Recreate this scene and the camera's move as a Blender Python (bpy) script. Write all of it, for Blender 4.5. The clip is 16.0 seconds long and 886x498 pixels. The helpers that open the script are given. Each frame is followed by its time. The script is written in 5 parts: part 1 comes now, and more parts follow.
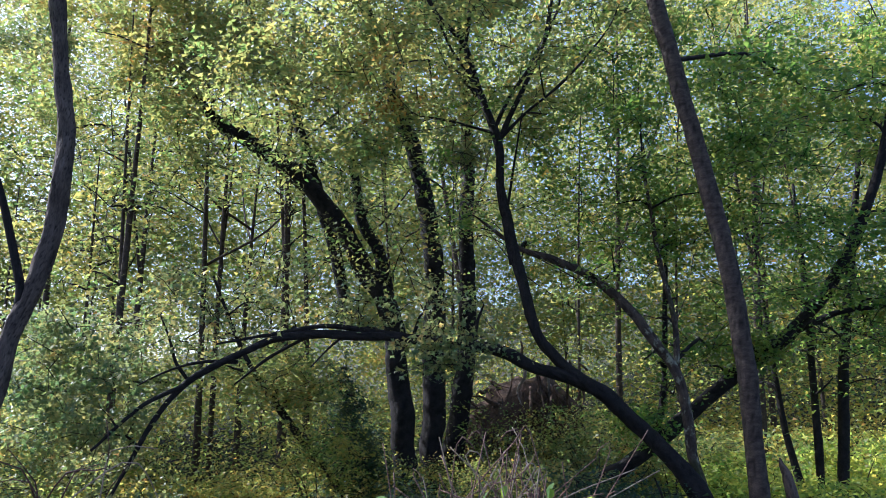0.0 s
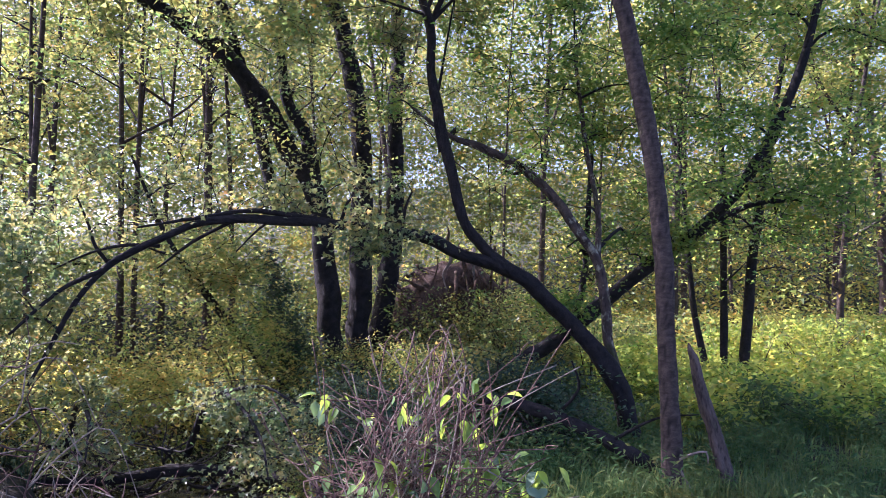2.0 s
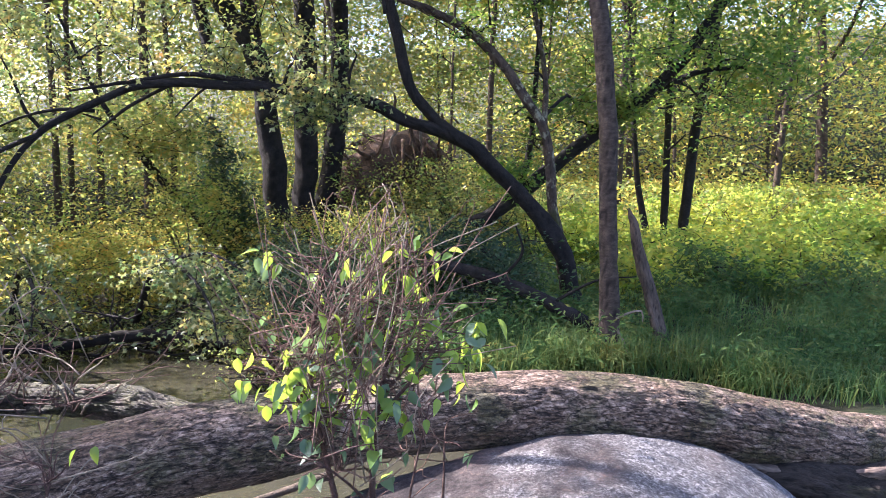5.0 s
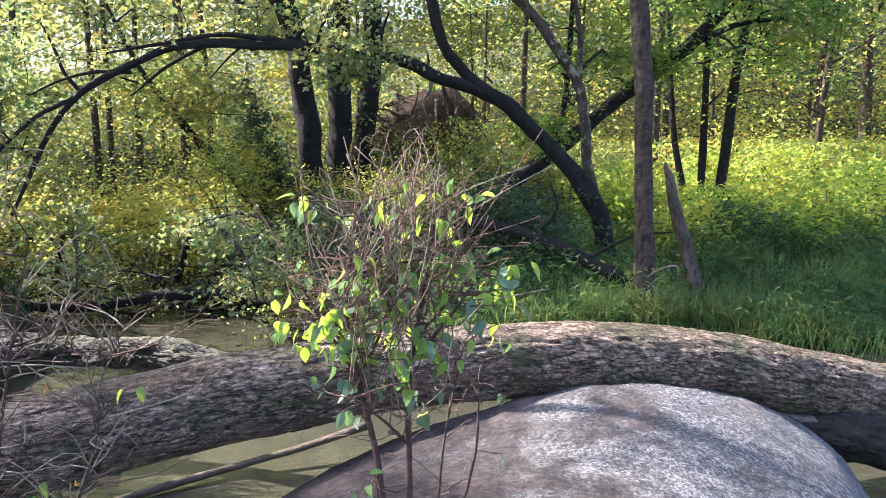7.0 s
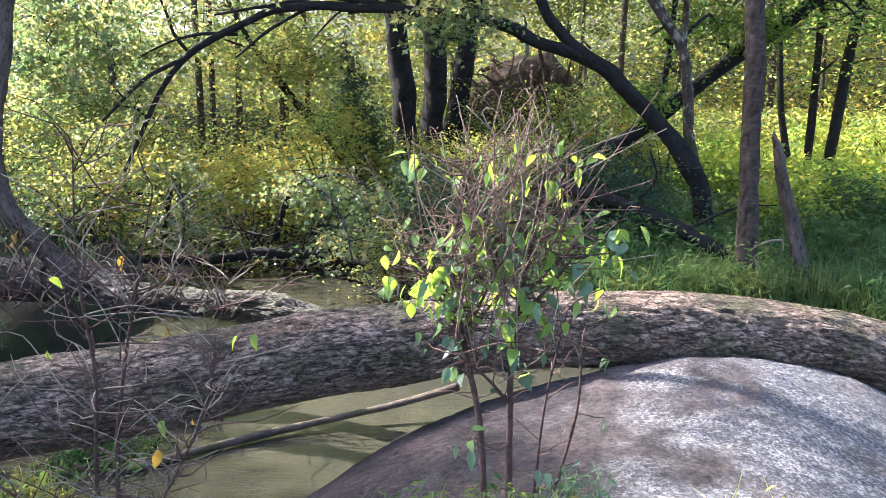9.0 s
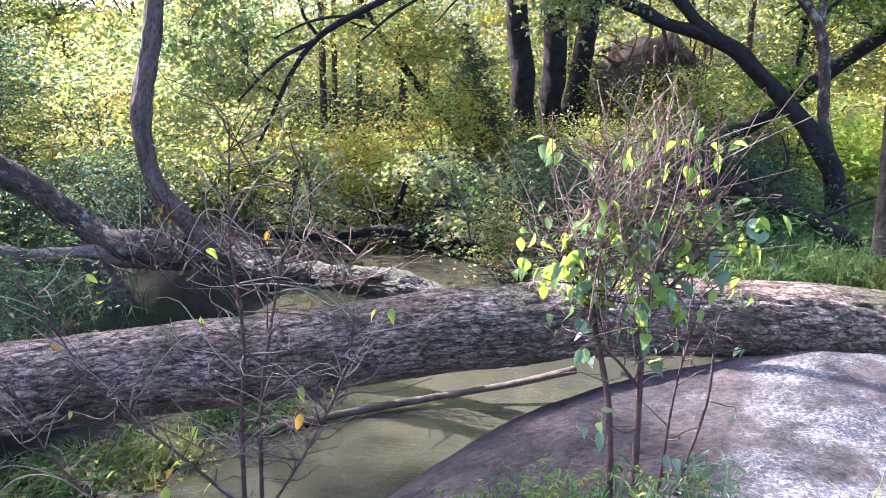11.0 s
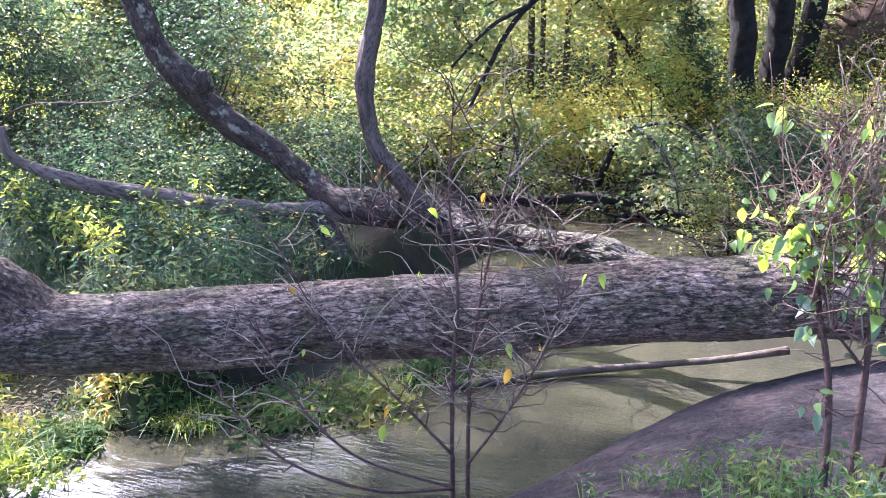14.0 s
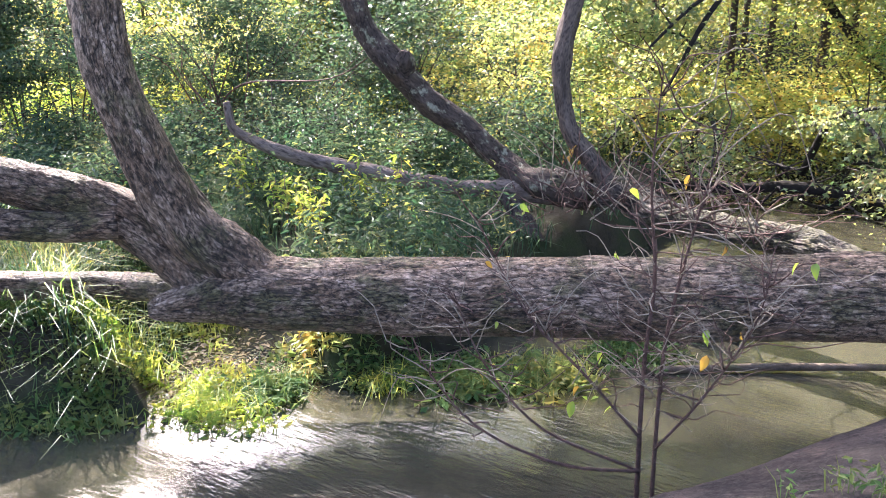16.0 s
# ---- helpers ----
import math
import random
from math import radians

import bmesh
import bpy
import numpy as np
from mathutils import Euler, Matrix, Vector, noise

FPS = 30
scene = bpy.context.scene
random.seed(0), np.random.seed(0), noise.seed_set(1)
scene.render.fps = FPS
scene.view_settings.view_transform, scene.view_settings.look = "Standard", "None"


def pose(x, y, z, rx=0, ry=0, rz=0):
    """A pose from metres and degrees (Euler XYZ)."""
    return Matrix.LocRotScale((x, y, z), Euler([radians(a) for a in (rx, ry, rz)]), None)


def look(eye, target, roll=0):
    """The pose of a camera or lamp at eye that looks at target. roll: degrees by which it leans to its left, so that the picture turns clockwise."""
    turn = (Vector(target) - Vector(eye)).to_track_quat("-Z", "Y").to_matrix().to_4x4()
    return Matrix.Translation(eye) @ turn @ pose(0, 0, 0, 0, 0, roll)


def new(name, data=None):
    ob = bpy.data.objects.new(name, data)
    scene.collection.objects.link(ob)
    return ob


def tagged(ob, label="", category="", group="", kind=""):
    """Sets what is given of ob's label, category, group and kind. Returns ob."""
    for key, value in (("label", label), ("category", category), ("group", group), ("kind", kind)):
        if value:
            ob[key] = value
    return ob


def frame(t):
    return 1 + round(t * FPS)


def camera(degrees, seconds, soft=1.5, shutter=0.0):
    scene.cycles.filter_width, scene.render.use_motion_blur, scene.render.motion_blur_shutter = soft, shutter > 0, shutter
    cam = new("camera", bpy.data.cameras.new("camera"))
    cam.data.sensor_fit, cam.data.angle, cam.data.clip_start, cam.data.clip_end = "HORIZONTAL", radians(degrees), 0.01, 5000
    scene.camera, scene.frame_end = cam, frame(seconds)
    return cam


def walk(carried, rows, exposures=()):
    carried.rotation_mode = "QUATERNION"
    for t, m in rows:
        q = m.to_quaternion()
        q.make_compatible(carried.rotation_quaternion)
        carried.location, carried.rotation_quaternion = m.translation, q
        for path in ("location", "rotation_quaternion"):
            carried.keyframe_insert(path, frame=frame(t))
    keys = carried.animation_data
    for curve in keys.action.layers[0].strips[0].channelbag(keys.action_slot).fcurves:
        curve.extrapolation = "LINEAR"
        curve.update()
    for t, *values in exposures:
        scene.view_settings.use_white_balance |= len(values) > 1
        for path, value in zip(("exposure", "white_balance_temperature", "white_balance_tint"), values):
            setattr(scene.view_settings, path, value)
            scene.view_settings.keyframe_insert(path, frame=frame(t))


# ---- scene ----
cam = camera(57.5, 16.0, 0.8)
PATH = [
    (0.0, -0.000, 0.000, 2.200, 101.00, 0.00, -0.00),
    (0.5, -0.005, 0.002, 2.228, 98.94, -0.15, -1.21),
    (1.0, -0.008, 0.003, 2.249, 96.93, -0.27, -2.50),
    (1.5, -0.012, 0.004, 2.262, 94.81, -0.37, -3.85),
    (2.0, -0.015, 0.007, 2.270, 92.62, -0.44, -5.26),
    (2.5, -0.015, 0.012, 2.276, 90.48, -0.43, -6.58),
    (3.0, -0.013, 0.015, 2.279, 88.55, -0.32, -7.65),
    (3.5, -0.010, 0.012, 2.274, 86.96, -0.33, -8.48),
    (4.0, -0.006, 0.005, 2.262, 85.58, -0.42, -9.04),
    (6.5, 0.024, -0.046, 2.158, 81.56, 0.24, -7.72),
    (7.0, 0.010, -0.052, 2.147, 81.00, 0.31, -6.51),
    (7.5, -0.011, -0.053, 2.138, 80.35, 0.19, -5.11),
    (8.0, -0.032, -0.054, 2.126, 79.74, -0.01, -3.55),
    (8.5, -0.049, -0.053, 2.120, 79.17, -0.25, -1.90),
    (9.0, -0.071, -0.059, 2.119, 78.72, -0.45, -0.20),
    (11.5, -0.181, -0.152, 2.137, 76.90, -0.50, 9.81),
    (12.0, -0.186, -0.155, 2.136, 76.41, -0.49, 12.04),
    (12.5, -0.185, -0.167, 2.135, 75.96, -0.31, 14.36),
    (13.0, -0.192, -0.188, 2.140, 75.58, -0.05, 16.72),
    (13.5, -0.205, -0.220, 2.145, 75.21, 0.11, 19.15),
    (14.0, -0.210, -0.252, 2.148, 74.88, 0.32, 21.74),
    (14.5, -0.222, -0.283, 2.151, 74.57, 0.53, 24.52),
    (15.0, -0.242, -0.308, 2.151, 74.28, 0.73, 27.57),
    (15.5, -0.253, -0.336, 2.148, 74.02, 0.79, 30.86),
    (16.0, -0.261, -0.366, 2.145, 73.74, 0.89, 34.54),
]
walk(cam, [(t, pose(*p)) for t, *p in PATH], [(0.0, 1.2, 5100, 17), (1.5, 1.74, 5250, 36), (3.0, 2.02, 5250, 46), (4.0, 2.22, 5600, 36), (6.5, 2.43, 5750, 17), (9.0, 2.48, 5650, 16), (12.0, 2.83, 5350, 30), (14.0, 2.82, 5350, 30), (16.0, 2.86, 6000, 22)])

# ---- world, sun, exposure ----
SUN_EL, SUN_AZ = radians(42), radians(63)      # height of the sun; its bearing to the left of straight ahead
world = bpy.data.worlds.new("sky")
scene.world = world
world.use_nodes = True
wn = world.node_tree.nodes
sky = wn.new("ShaderNodeTexSky")
sky.sky_type, sky.sun_disc = "NISHITA", False
sky.sun_elevation, sky.sun_rotation = SUN_EL, -SUN_AZ
sky.air_density, sky.dust_density = 1.0, 3.0
wn["Background"].inputs["Strength"].default_value = 0.125
world.node_tree.links.new(sky.outputs[0], wn["Background"].inputs[0])
sun = new("sun", bpy.data.lights.new("sun", "SUN"))
sun.data.energy, sun.data.angle, sun.data.color = 5.0, radians(0.5), (1.0, 0.92, 0.78)
sun_dir = Vector((-math.sin(SUN_AZ) * math.cos(SUN_EL), math.cos(SUN_AZ) * math.cos(SUN_EL), math.sin(SUN_EL)))
sun.matrix_world = look(sun_dir * 60, (0, 0, 0))


# ---- materials ----
class Nodes:
    """A short way to write a node material."""

    def __init__(self, name):
        self.mat = bpy.data.materials.new(name)
        self.mat.use_nodes = True
        self.tree = self.mat.node_tree
        self.tree.nodes.clear()
        self.out = self.tree.nodes.new("ShaderNodeOutputMaterial")

    def add(self, kind, **inputs):
        n = self.tree.nodes.new(kind)
        for key, value in inputs.items():
            self.put(n.inputs[key], value)
        return n

    def math(self, kind, a, b, c=0.0):
        n = self.tree.nodes.new("ShaderNodeMath")
        n.operation = kind
        for socket, value in zip(n.inputs, (a, b, c)):
            self.put(socket, value)
        return n.outputs[0]

    def attribute(self, name):
        n = self.tree.nodes.new("ShaderNodeAttribute")
        n.attribute_name = name
        return n.outputs["Fac"]

    def put(self, socket, value):
        if hasattr(value, "is_output"):
            self.tree.links.new(value, socket)
        else:
            socket.default_value = value

    def coords(self, scale=(1, 1, 1)):
        c = self.add("ShaderNodeTexCoord")
        m = self.add("ShaderNodeMapping")
        self.put(m.inputs["Vector"], c.outputs["Object"])
        m.inputs["Scale"].default_value = scale
        return m.outputs[0]

    def along(self, squeeze=0.3):
        """Places on a limb's bark: its length, squeezed, and two ways across."""
        a = self.tree.nodes.new("ShaderNodeAttribute")
        a.attribute_name = "bark"
        m = self.add("ShaderNodeMapping")
        self.put(m.inputs["Vector"], a.outputs["Vector"])
        m.inputs["Scale"].default_value = (squeeze, 1, 1)
        return m.outputs[0]

    def noise(self, at, scale, detail=4, rough=0.55):
        n = self.add("ShaderNodeTexNoise", Scale=scale, Detail=detail, Roughness=rough)
        self.put(n.inputs["Vector"], at)
        return n.outputs["Fac"]

    def plates(self, at, scale, warp=0.05):
        """Cracks between uneven plates: nought on the crack, and a tone for each plate."""
        w = self.add("ShaderNodeTexNoise", Scale=scale * 0.6, Detail=4, Roughness=0.6)
        self.put(w.inputs["Vector"], at)
        m = self.add("ShaderNodeVectorMath")
        m.operation = "MULTIPLY_ADD"
        self.put(m.inputs[0], w.outputs["Color"])
        m.inputs[1].default_value = (warp, warp, warp)
        self.put(m.inputs[2], at)
        out = []
        for feature, socket in (("DISTANCE_TO_EDGE", "Distance"), ("F1", "Color")):
            v = self.add("ShaderNodeTexVoronoi", Scale=scale)
            v.feature = feature
            self.put(v.inputs["Vector"], m.outputs[0])
            out.append(v.outputs[socket])
        return out

    def ramp(self, fac, stops):
        r = self.add("ShaderNodeValToRGB")
        el = r.color_ramp.elements
        while len(el) < len(stops):
            el.new(0.5)
        for e, (p, c) in zip(el, stops):
            e.position, e.color = p, (*c, 1)
        self.put(r.inputs["Fac"], fac)
        return r.outputs["Color"]

    def mix(self, fac, a, b):
        m = self.add("ShaderNodeMix")
        m.data_type = "RGBA"
        self.put(m.inputs[0], fac)
        self.put(m.inputs[6], a if hasattr(a, "is_output") else (*a, 1))
        self.put(m.inputs[7], b if hasattr(b, "is_output") else (*b, 1))
        return m.outputs[2]

    def bump(self, height, strength, distance):
        b = self.add("ShaderNodeBump", Strength=strength, Distance=distance)
        self.put(b.inputs["Height"], height)
        return b.outputs[0]

    def principled(self, color, rough, bump=None, spec=0.3):
        p = self.add("ShaderNodeBsdfPrincipled")
        self.put(p.inputs["Base Color"], color if hasattr(color, "is_output") else (*color, 1))
        self.put(p.inputs["Roughness"], rough)
        self.put(p.inputs["Specular IOR Level"], spec)
        if bump:
            self.put(p.inputs["Normal"], bump)
        return p

    def done(self, shader):
        self.tree.links.new(shader.outputs[0], self.out.inputs["Surface"])
        return self.mat


def leaf_material(name, stops, glow, through_share=0.5, gloss=0.35):
    """Leaves whose colour varies leaf by leaf and clump by clump; light shines through them."""
    n = Nodes(name)
    rnd = n.add("ShaderNodeNewGeometry").outputs["Random Per Island"]
    at = n.coords()
    big = n.noise(at, 0.5, 2)
    mid = n.noise(at, 2.8, 2)
    mixed = n.math("MULTIPLY_ADD", big, 0.8, n.math("MULTIPLY_ADD", mid, 1.25, n.math("MULTIPLY_ADD", rnd, 0.55, -0.8)))
    col = n.ramp(mixed, stops)
    g = np.array(glow)
    lit = n.ramp(mixed, [(0.12, tuple(g * (0.36, 0.68, 0.5))), (0.5, tuple(g * (0.85, 0.97, 0.85))), (0.85, tuple(np.minimum(g * (1.15, 0.95, 0.75), 0.95))), (1.0, tuple(np.minimum(g * (1.2, 0.7, 0.5), 0.95)))])
    p = n.principled(col, 0.42, spec=gloss)
    t = n.add("ShaderNodeBsdfTranslucent")
    n.put(t.inputs["Color"], n.mix(0.7, col, lit))
    m = n.add("ShaderNodeMixShader")
    m.inputs[0].default_value = through_share
    n.tree.links.new(p.outputs[0], m.inputs[1])
    n.tree.links.new(t.outputs[0], m.inputs[2])
    return n.done(m)


GREEN = [(0.0, (0.035, 0.08, 0.035)), (0.45, (0.085, 0.13, 0.052)), (0.8, (0.18, 0.2, 0.066)), (1.0, (0.38, 0.25, 0.07))]
YELLOW = [(0.0, (0.05, 0.1, 0.035)), (0.4, (0.125, 0.18, 0.05)), (0.72, (0.3, 0.275, 0.065)), (1.0, (0.48, 0.27, 0.07))]
PALE = [(0.0, (0.055, 0.095, 0.055)), (0.45, (0.11, 0.155, 0.075)), (0.8, (0.23, 0.235, 0.09)), (1.0, (0.42, 0.26, 0.1))]
MAPLE = [(0.0, (0.025, 0.065, 0.026)), (0.5, (0.055, 0.115, 0.035)), (0.85, (0.12, 0.17, 0.045)), (1.0, (0.3, 0.2, 0.05))]
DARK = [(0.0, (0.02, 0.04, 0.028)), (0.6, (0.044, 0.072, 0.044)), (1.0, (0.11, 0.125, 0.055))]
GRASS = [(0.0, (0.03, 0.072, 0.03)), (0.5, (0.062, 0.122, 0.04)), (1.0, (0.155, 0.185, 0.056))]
LEAF_GREEN = leaf_material("leaf_green", GREEN, (0.68, 0.63, 0.18), 0.58)
LEAF_YELLOW = leaf_material("leaf_yellow", YELLOW, (0.88, 0.77, 0.19), 0.6)
LEAF_MAPLE = leaf_material("leaf_maple", MAPLE, (0.5, 0.6, 0.1), 0.55, 0.3)
LEAF_PALE = leaf_material("leaf_pale", PALE, (0.54, 0.51, 0.19), 0.5)
# dark green that also holds the shade of the left bank and dim shrubs
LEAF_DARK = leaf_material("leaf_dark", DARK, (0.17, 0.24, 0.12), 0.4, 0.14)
# shade is partly in the grass colour, sunlight partly in the weed colour
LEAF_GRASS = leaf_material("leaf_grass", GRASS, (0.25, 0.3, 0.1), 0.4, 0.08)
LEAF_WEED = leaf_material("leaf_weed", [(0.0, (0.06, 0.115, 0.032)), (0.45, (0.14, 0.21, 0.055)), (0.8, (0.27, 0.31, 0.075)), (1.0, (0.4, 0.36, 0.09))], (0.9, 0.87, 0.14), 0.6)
LEAF_GOLD = leaf_material("leaf_gold", [(0.0, (0.1, 0.13, 0.035)), (0.4, (0.24, 0.22, 0.05)), (0.75, (0.42, 0.28, 0.06)), (1.0, (0.42, 0.2, 0.05))], (0.95, 0.72, 0.13), 0.6)
LEAF_MUD = leaf_material("mud_leaves", [(0.0, (0.16, 0.12, 0.07)), (0.5, (0.34, 0.26, 0.15)), (1.0, (0.5, 0.4, 0.24))], (0.5, 0.4, 0.2), 0.25)
LEAF_AUTUMN = leaf_material("leaf_autumn", [(0.0, (0.16, 0.14, 0.03)), (0.5, (0.3, 0.17, 0.03)), (1.0, (0.34, 0.1, 0.03))], (0.5, 0.3, 0.05))


def bark_material(name, dark, light, moss=0.0, scale=1.0, lichen=0.0, along=False, squeeze=0.3):
    n = Nodes(name)
    at = n.coords()
    if along:
        at = n.along(squeeze)
    grain = n.noise(at, 9 * scale, 8, 0.65)
    col = n.ramp(grain, [(0.3, dark), (0.7, light)])
    fine = n.noise(at, 55 * scale, 4, 0.7)
    col = n.mix(n.ramp(fine, [(0.42, (0, 0, 0)), (0.75, (0.55, 0.55, 0.55))]), col, [v * 0.35 for v in dark])
    if lichen:
        spot = n.ramp(n.noise(n.along(0.9) if along else at, 9.0, 6, 0.65), [(0.6 - lichen * 0.1, (0, 0, 0)), (0.64, (1, 1, 1))])
        col = n.mix(n.math("MULTIPLY", spot, 0.8), col, (0.3, 0.285, 0.2))
    if moss:
        spot = n.ramp(n.noise(at, 2.3, 6, 0.65), [(0.62 - 0.12 * moss, (0, 0, 0)), (0.75, (0.9, 0.9, 0.9))])
        col = n.mix(spot, col, (0.06, 0.075, 0.015))
    col = n.mix(n.math("MULTIPLY", n.attribute("crack"), 0.85), col, [v * 0.25 for v in dark])
    h = n.math("ADD", grain, fine)
    return n.done(n.principled(col, 0.8, n.bump(h, 0.8, 0.02), 0.25))


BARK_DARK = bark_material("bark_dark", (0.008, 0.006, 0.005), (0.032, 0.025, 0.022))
BARK_GREY = bark_material("bark_grey", (0.026, 0.018, 0.013), (0.125, 0.09, 0.07), 0.15, 1.3, 0, True, 2.2)
BARK_LICHEN = bark_material("bark_lichen", (0.022, 0.015, 0.011), (0.12, 0.084, 0.064), 0.35, 1.2, 0.5, True, 0.6)
BARK_BROWN = bark_material("bark_brown", (0.036, 0.026, 0.02), (0.17, 0.125, 0.098), 0.25, 1.4, 0, True)
BARK_WET = bark_material("bark_wet", (0.006, 0.005, 0.004), (0.055, 0.042, 0.033), 0.7, 1.3, 0, True)
WOOD_PALE = bark_material("wood_pale", (0.08, 0.055, 0.045), (0.26, 0.2, 0.16), 0, 1.4, 0, True)
BARK_PLAIN = bark_material("bark_plain", (0.028, 0.019, 0.014), (0.11, 0.078, 0.058), 0.25)
EARTH = bark_material("root_earth", (0.025, 0.016, 0.011), (0.2, 0.12, 0.078), 0.3, 0.9)
WOOD_GREY = bark_material("wood_grey", (0.12, 0.09, 0.07), (0.34, 0.27, 0.21))
TWIG = bark_material("twig_bark", (0.055, 0.03, 0.024), (0.18, 0.105, 0.085), 0, 4)
WOOD_DULL = bark_material("wood_dull", (0.05, 0.037, 0.027), (0.19, 0.145, 0.108), 0.4)
STALK = bark_material("stalk_red", (0.13, 0.07, 0.055), (0.32, 0.2, 0.15), 0, 4)
TWIG_PALE = bark_material("twig_pale", (0.22, 0.17, 0.12), (0.42, 0.35, 0.27), 0, 4)


def log_bark(name, pale_wood, brown_wood, moss_from):
    """Old flaking bark: plates that show by the mesh's own relief, weathered grey-brown, with moss and bare wood."""
    n = Nodes(name)
    at = n.coords()
    crack = n.attribute("crack")
    fine = n.noise(n.along(0.5), 48.0, 8, 0.75)
    edge, tone = n.plates(n.along(0.22), 20.0, 0.14)
    edge2, tone2 = n.plates(n.along(0.34), 46.0, 0.06)
    lines = n.math("MULTIPLY", n.ramp(edge, [(0.0, (0.0, 0.0, 0.0)), (0.055, (1, 1, 1))]), n.ramp(edge2, [(0.0, (0.35, 0.35, 0.35)), (0.05, (1, 1, 1))]))
    pale = n.ramp(fine, list(zip((0.36, 0.5, 0.62), pale_wood)))
    brown = n.ramp(fine, list(zip((0.36, 0.5, 0.62), brown_wood)))
    col = n.mix(n.ramp(n.math("MULTIPLY_ADD", n.noise(at, 2.0, 5, 0.6), 1.2, n.math("MULTIPLY_ADD", tone, 0.45, n.math("MULTIPLY_ADD", tone2, 0.4, -0.55))), [(0.3, (0, 0, 0)), (0.65, (1, 1, 1))]), brown, pale)
    patch = n.noise(at, 1.3, 5, 0.6)
    col = n.mix(n.ramp(patch, [(0.54, (0, 0, 0)), (0.64, (0.4, 0.4, 0.4))]), col, (0.035, 0.024, 0.018))
    moss = n.ramp(n.noise(at, 2.6, 7, 0.72), [(moss_from, (0, 0, 0)), (moss_from + 0.08, (0.7, 0.7, 0.7))])
    col = n.mix(moss, col, n.ramp(fine, [(0.4, (0.04, 0.042, 0.012)), (0.6, (0.15, 0.14, 0.05))]))
    col = n.mix(n.math("MULTIPLY", crack, 0.8), col, (0.012, 0.008, 0.006))
    col = n.mix(n.math("MULTIPLY_ADD", lines, 0.9, 0.1), (0.012, 0.008, 0.006), col)
    h = n.math("MULTIPLY_ADD", lines, 1.2, n.math("MULTIPLY_ADD", tone2, 0.5, fine))
    return n.done(n.principled(col, 0.62, n.bump(h, 1.0, 0.03), 0.4))


def granite():
    n = Nodes("granite")
    at = n.coords()
    speck = n.noise(at, 60, 3, 0.75)
    grain = n.noise(at, 34, 5, 0.8)
    mid = n.noise(at, 9, 9, 0.75)
    big = n.noise(at, 1.6, 6, 0.65)
    col = n.ramp(grain, [(0.36, (0.05, 0.047, 0.047)), (0.5, (0.165, 0.156, 0.155)), (0.64, (0.4, 0.385, 0.38))])
    col = n.mix(n.ramp(speck, [(0.5, (0, 0, 0)), (0.57, (0.85, 0.85, 0.85))]), col, (0.045, 0.042, 0.044))
    col = n.mix(n.ramp(mid, [(0.5, (0, 0, 0)), (0.62, (0.5, 0.5, 0.5))]), col, (0.08, 0.075, 0.078))
    col = n.mix(n.ramp(big, [(0.52, (0, 0, 0)), (0.62, (0.4, 0.4, 0.4))]), col, (0.06, 0.055, 0.056))
    # brown soil and the flank's shade in one colour; pink stop is sunlit soil
    soil_dark = n.attribute("soil_dark")
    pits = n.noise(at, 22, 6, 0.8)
    dirt_shade = n.ramp(n.math("MULTIPLY_ADD", pits, 0.8, n.math("MULTIPLY_ADD", big, 0.75, -0.3)), [(0.3, (0.008, 0.0065, 0.006)), (0.42, (0.028, 0.022, 0.021)), (0.54, (0.062, 0.048, 0.044)), (0.66, (0.13, 0.09, 0.074)), (0.74, (0.24, 0.145, 0.11))])
    col = n.mix(soil_dark, col, dirt_shade)
    h = n.math("MULTIPLY_ADD", speck, 0.4, n.math("MULTIPLY_ADD", grain, 0.6, mid))
    return n.done(n.principled(col, 0.9, n.bump(h, 0.9, 0.025), 0.15))


def soil_material():
    n = Nodes("soil_dark")
    at = n.coords()
    mid = n.noise(at, 4, 8, 0.7)
    col = n.ramp(mid, [(0.3, (0.015, 0.012, 0.008)), (0.6, (0.04, 0.032, 0.02)), (0.85, (0.08, 0.06, 0.04))])
    green = n.ramp(n.noise(at, 1.1, 4, 0.6), [(0.4, (0, 0, 0)), (0.6, (0.8, 0.8, 0.8))])
    col = n.mix(green, col, n.ramp(mid, [(0.3, (0.012, 0.026, 0.008)), (0.8, (0.04, 0.058, 0.018))]))
    return n.done(n.principled(col, 0.9, n.bump(mid, 0.8, 0.06), 0.2))


def water_material():
    """Murky, slowly running water: brown-green body, clear reflections, small ripples drawn out across the stream."""
    n = Nodes("stream_water")
    wave = n.noise(n.coords((0.5, 1.3, 1.0)), 5.0, 2, 0.5)
    small = n.noise(n.coords((0.45, 1.5, 1.0)), 26, 3, 0.5)
    calm = n.noise(n.coords(), 0.9, 2, 0.5)
    mud = n.noise(n.coords(), 0.7, 4, 0.6)
    h = n.math("MULTIPLY_ADD", small, n.math("MULTIPLY", calm, 0.7), wave)
    col = n.ramp(mud, [(0.3, (0.032, 0.031, 0.021)), (0.7, (0.052, 0.048, 0.033))])
    p = n.principled(col, 0.04, n.bump(h, 0.2, 0.05), 0.9)
    p.inputs["IOR"].default_value = 1.47
    return n.done(p)


LOG_BARK = log_bark("log_bark", [(0.11, 0.073, 0.05), (0.33, 0.225, 0.16), (0.62, 0.46, 0.355)], [(0.038, 0.021, 0.013), (0.16, 0.096, 0.058), (0.34, 0.215, 0.136)], 0.5)
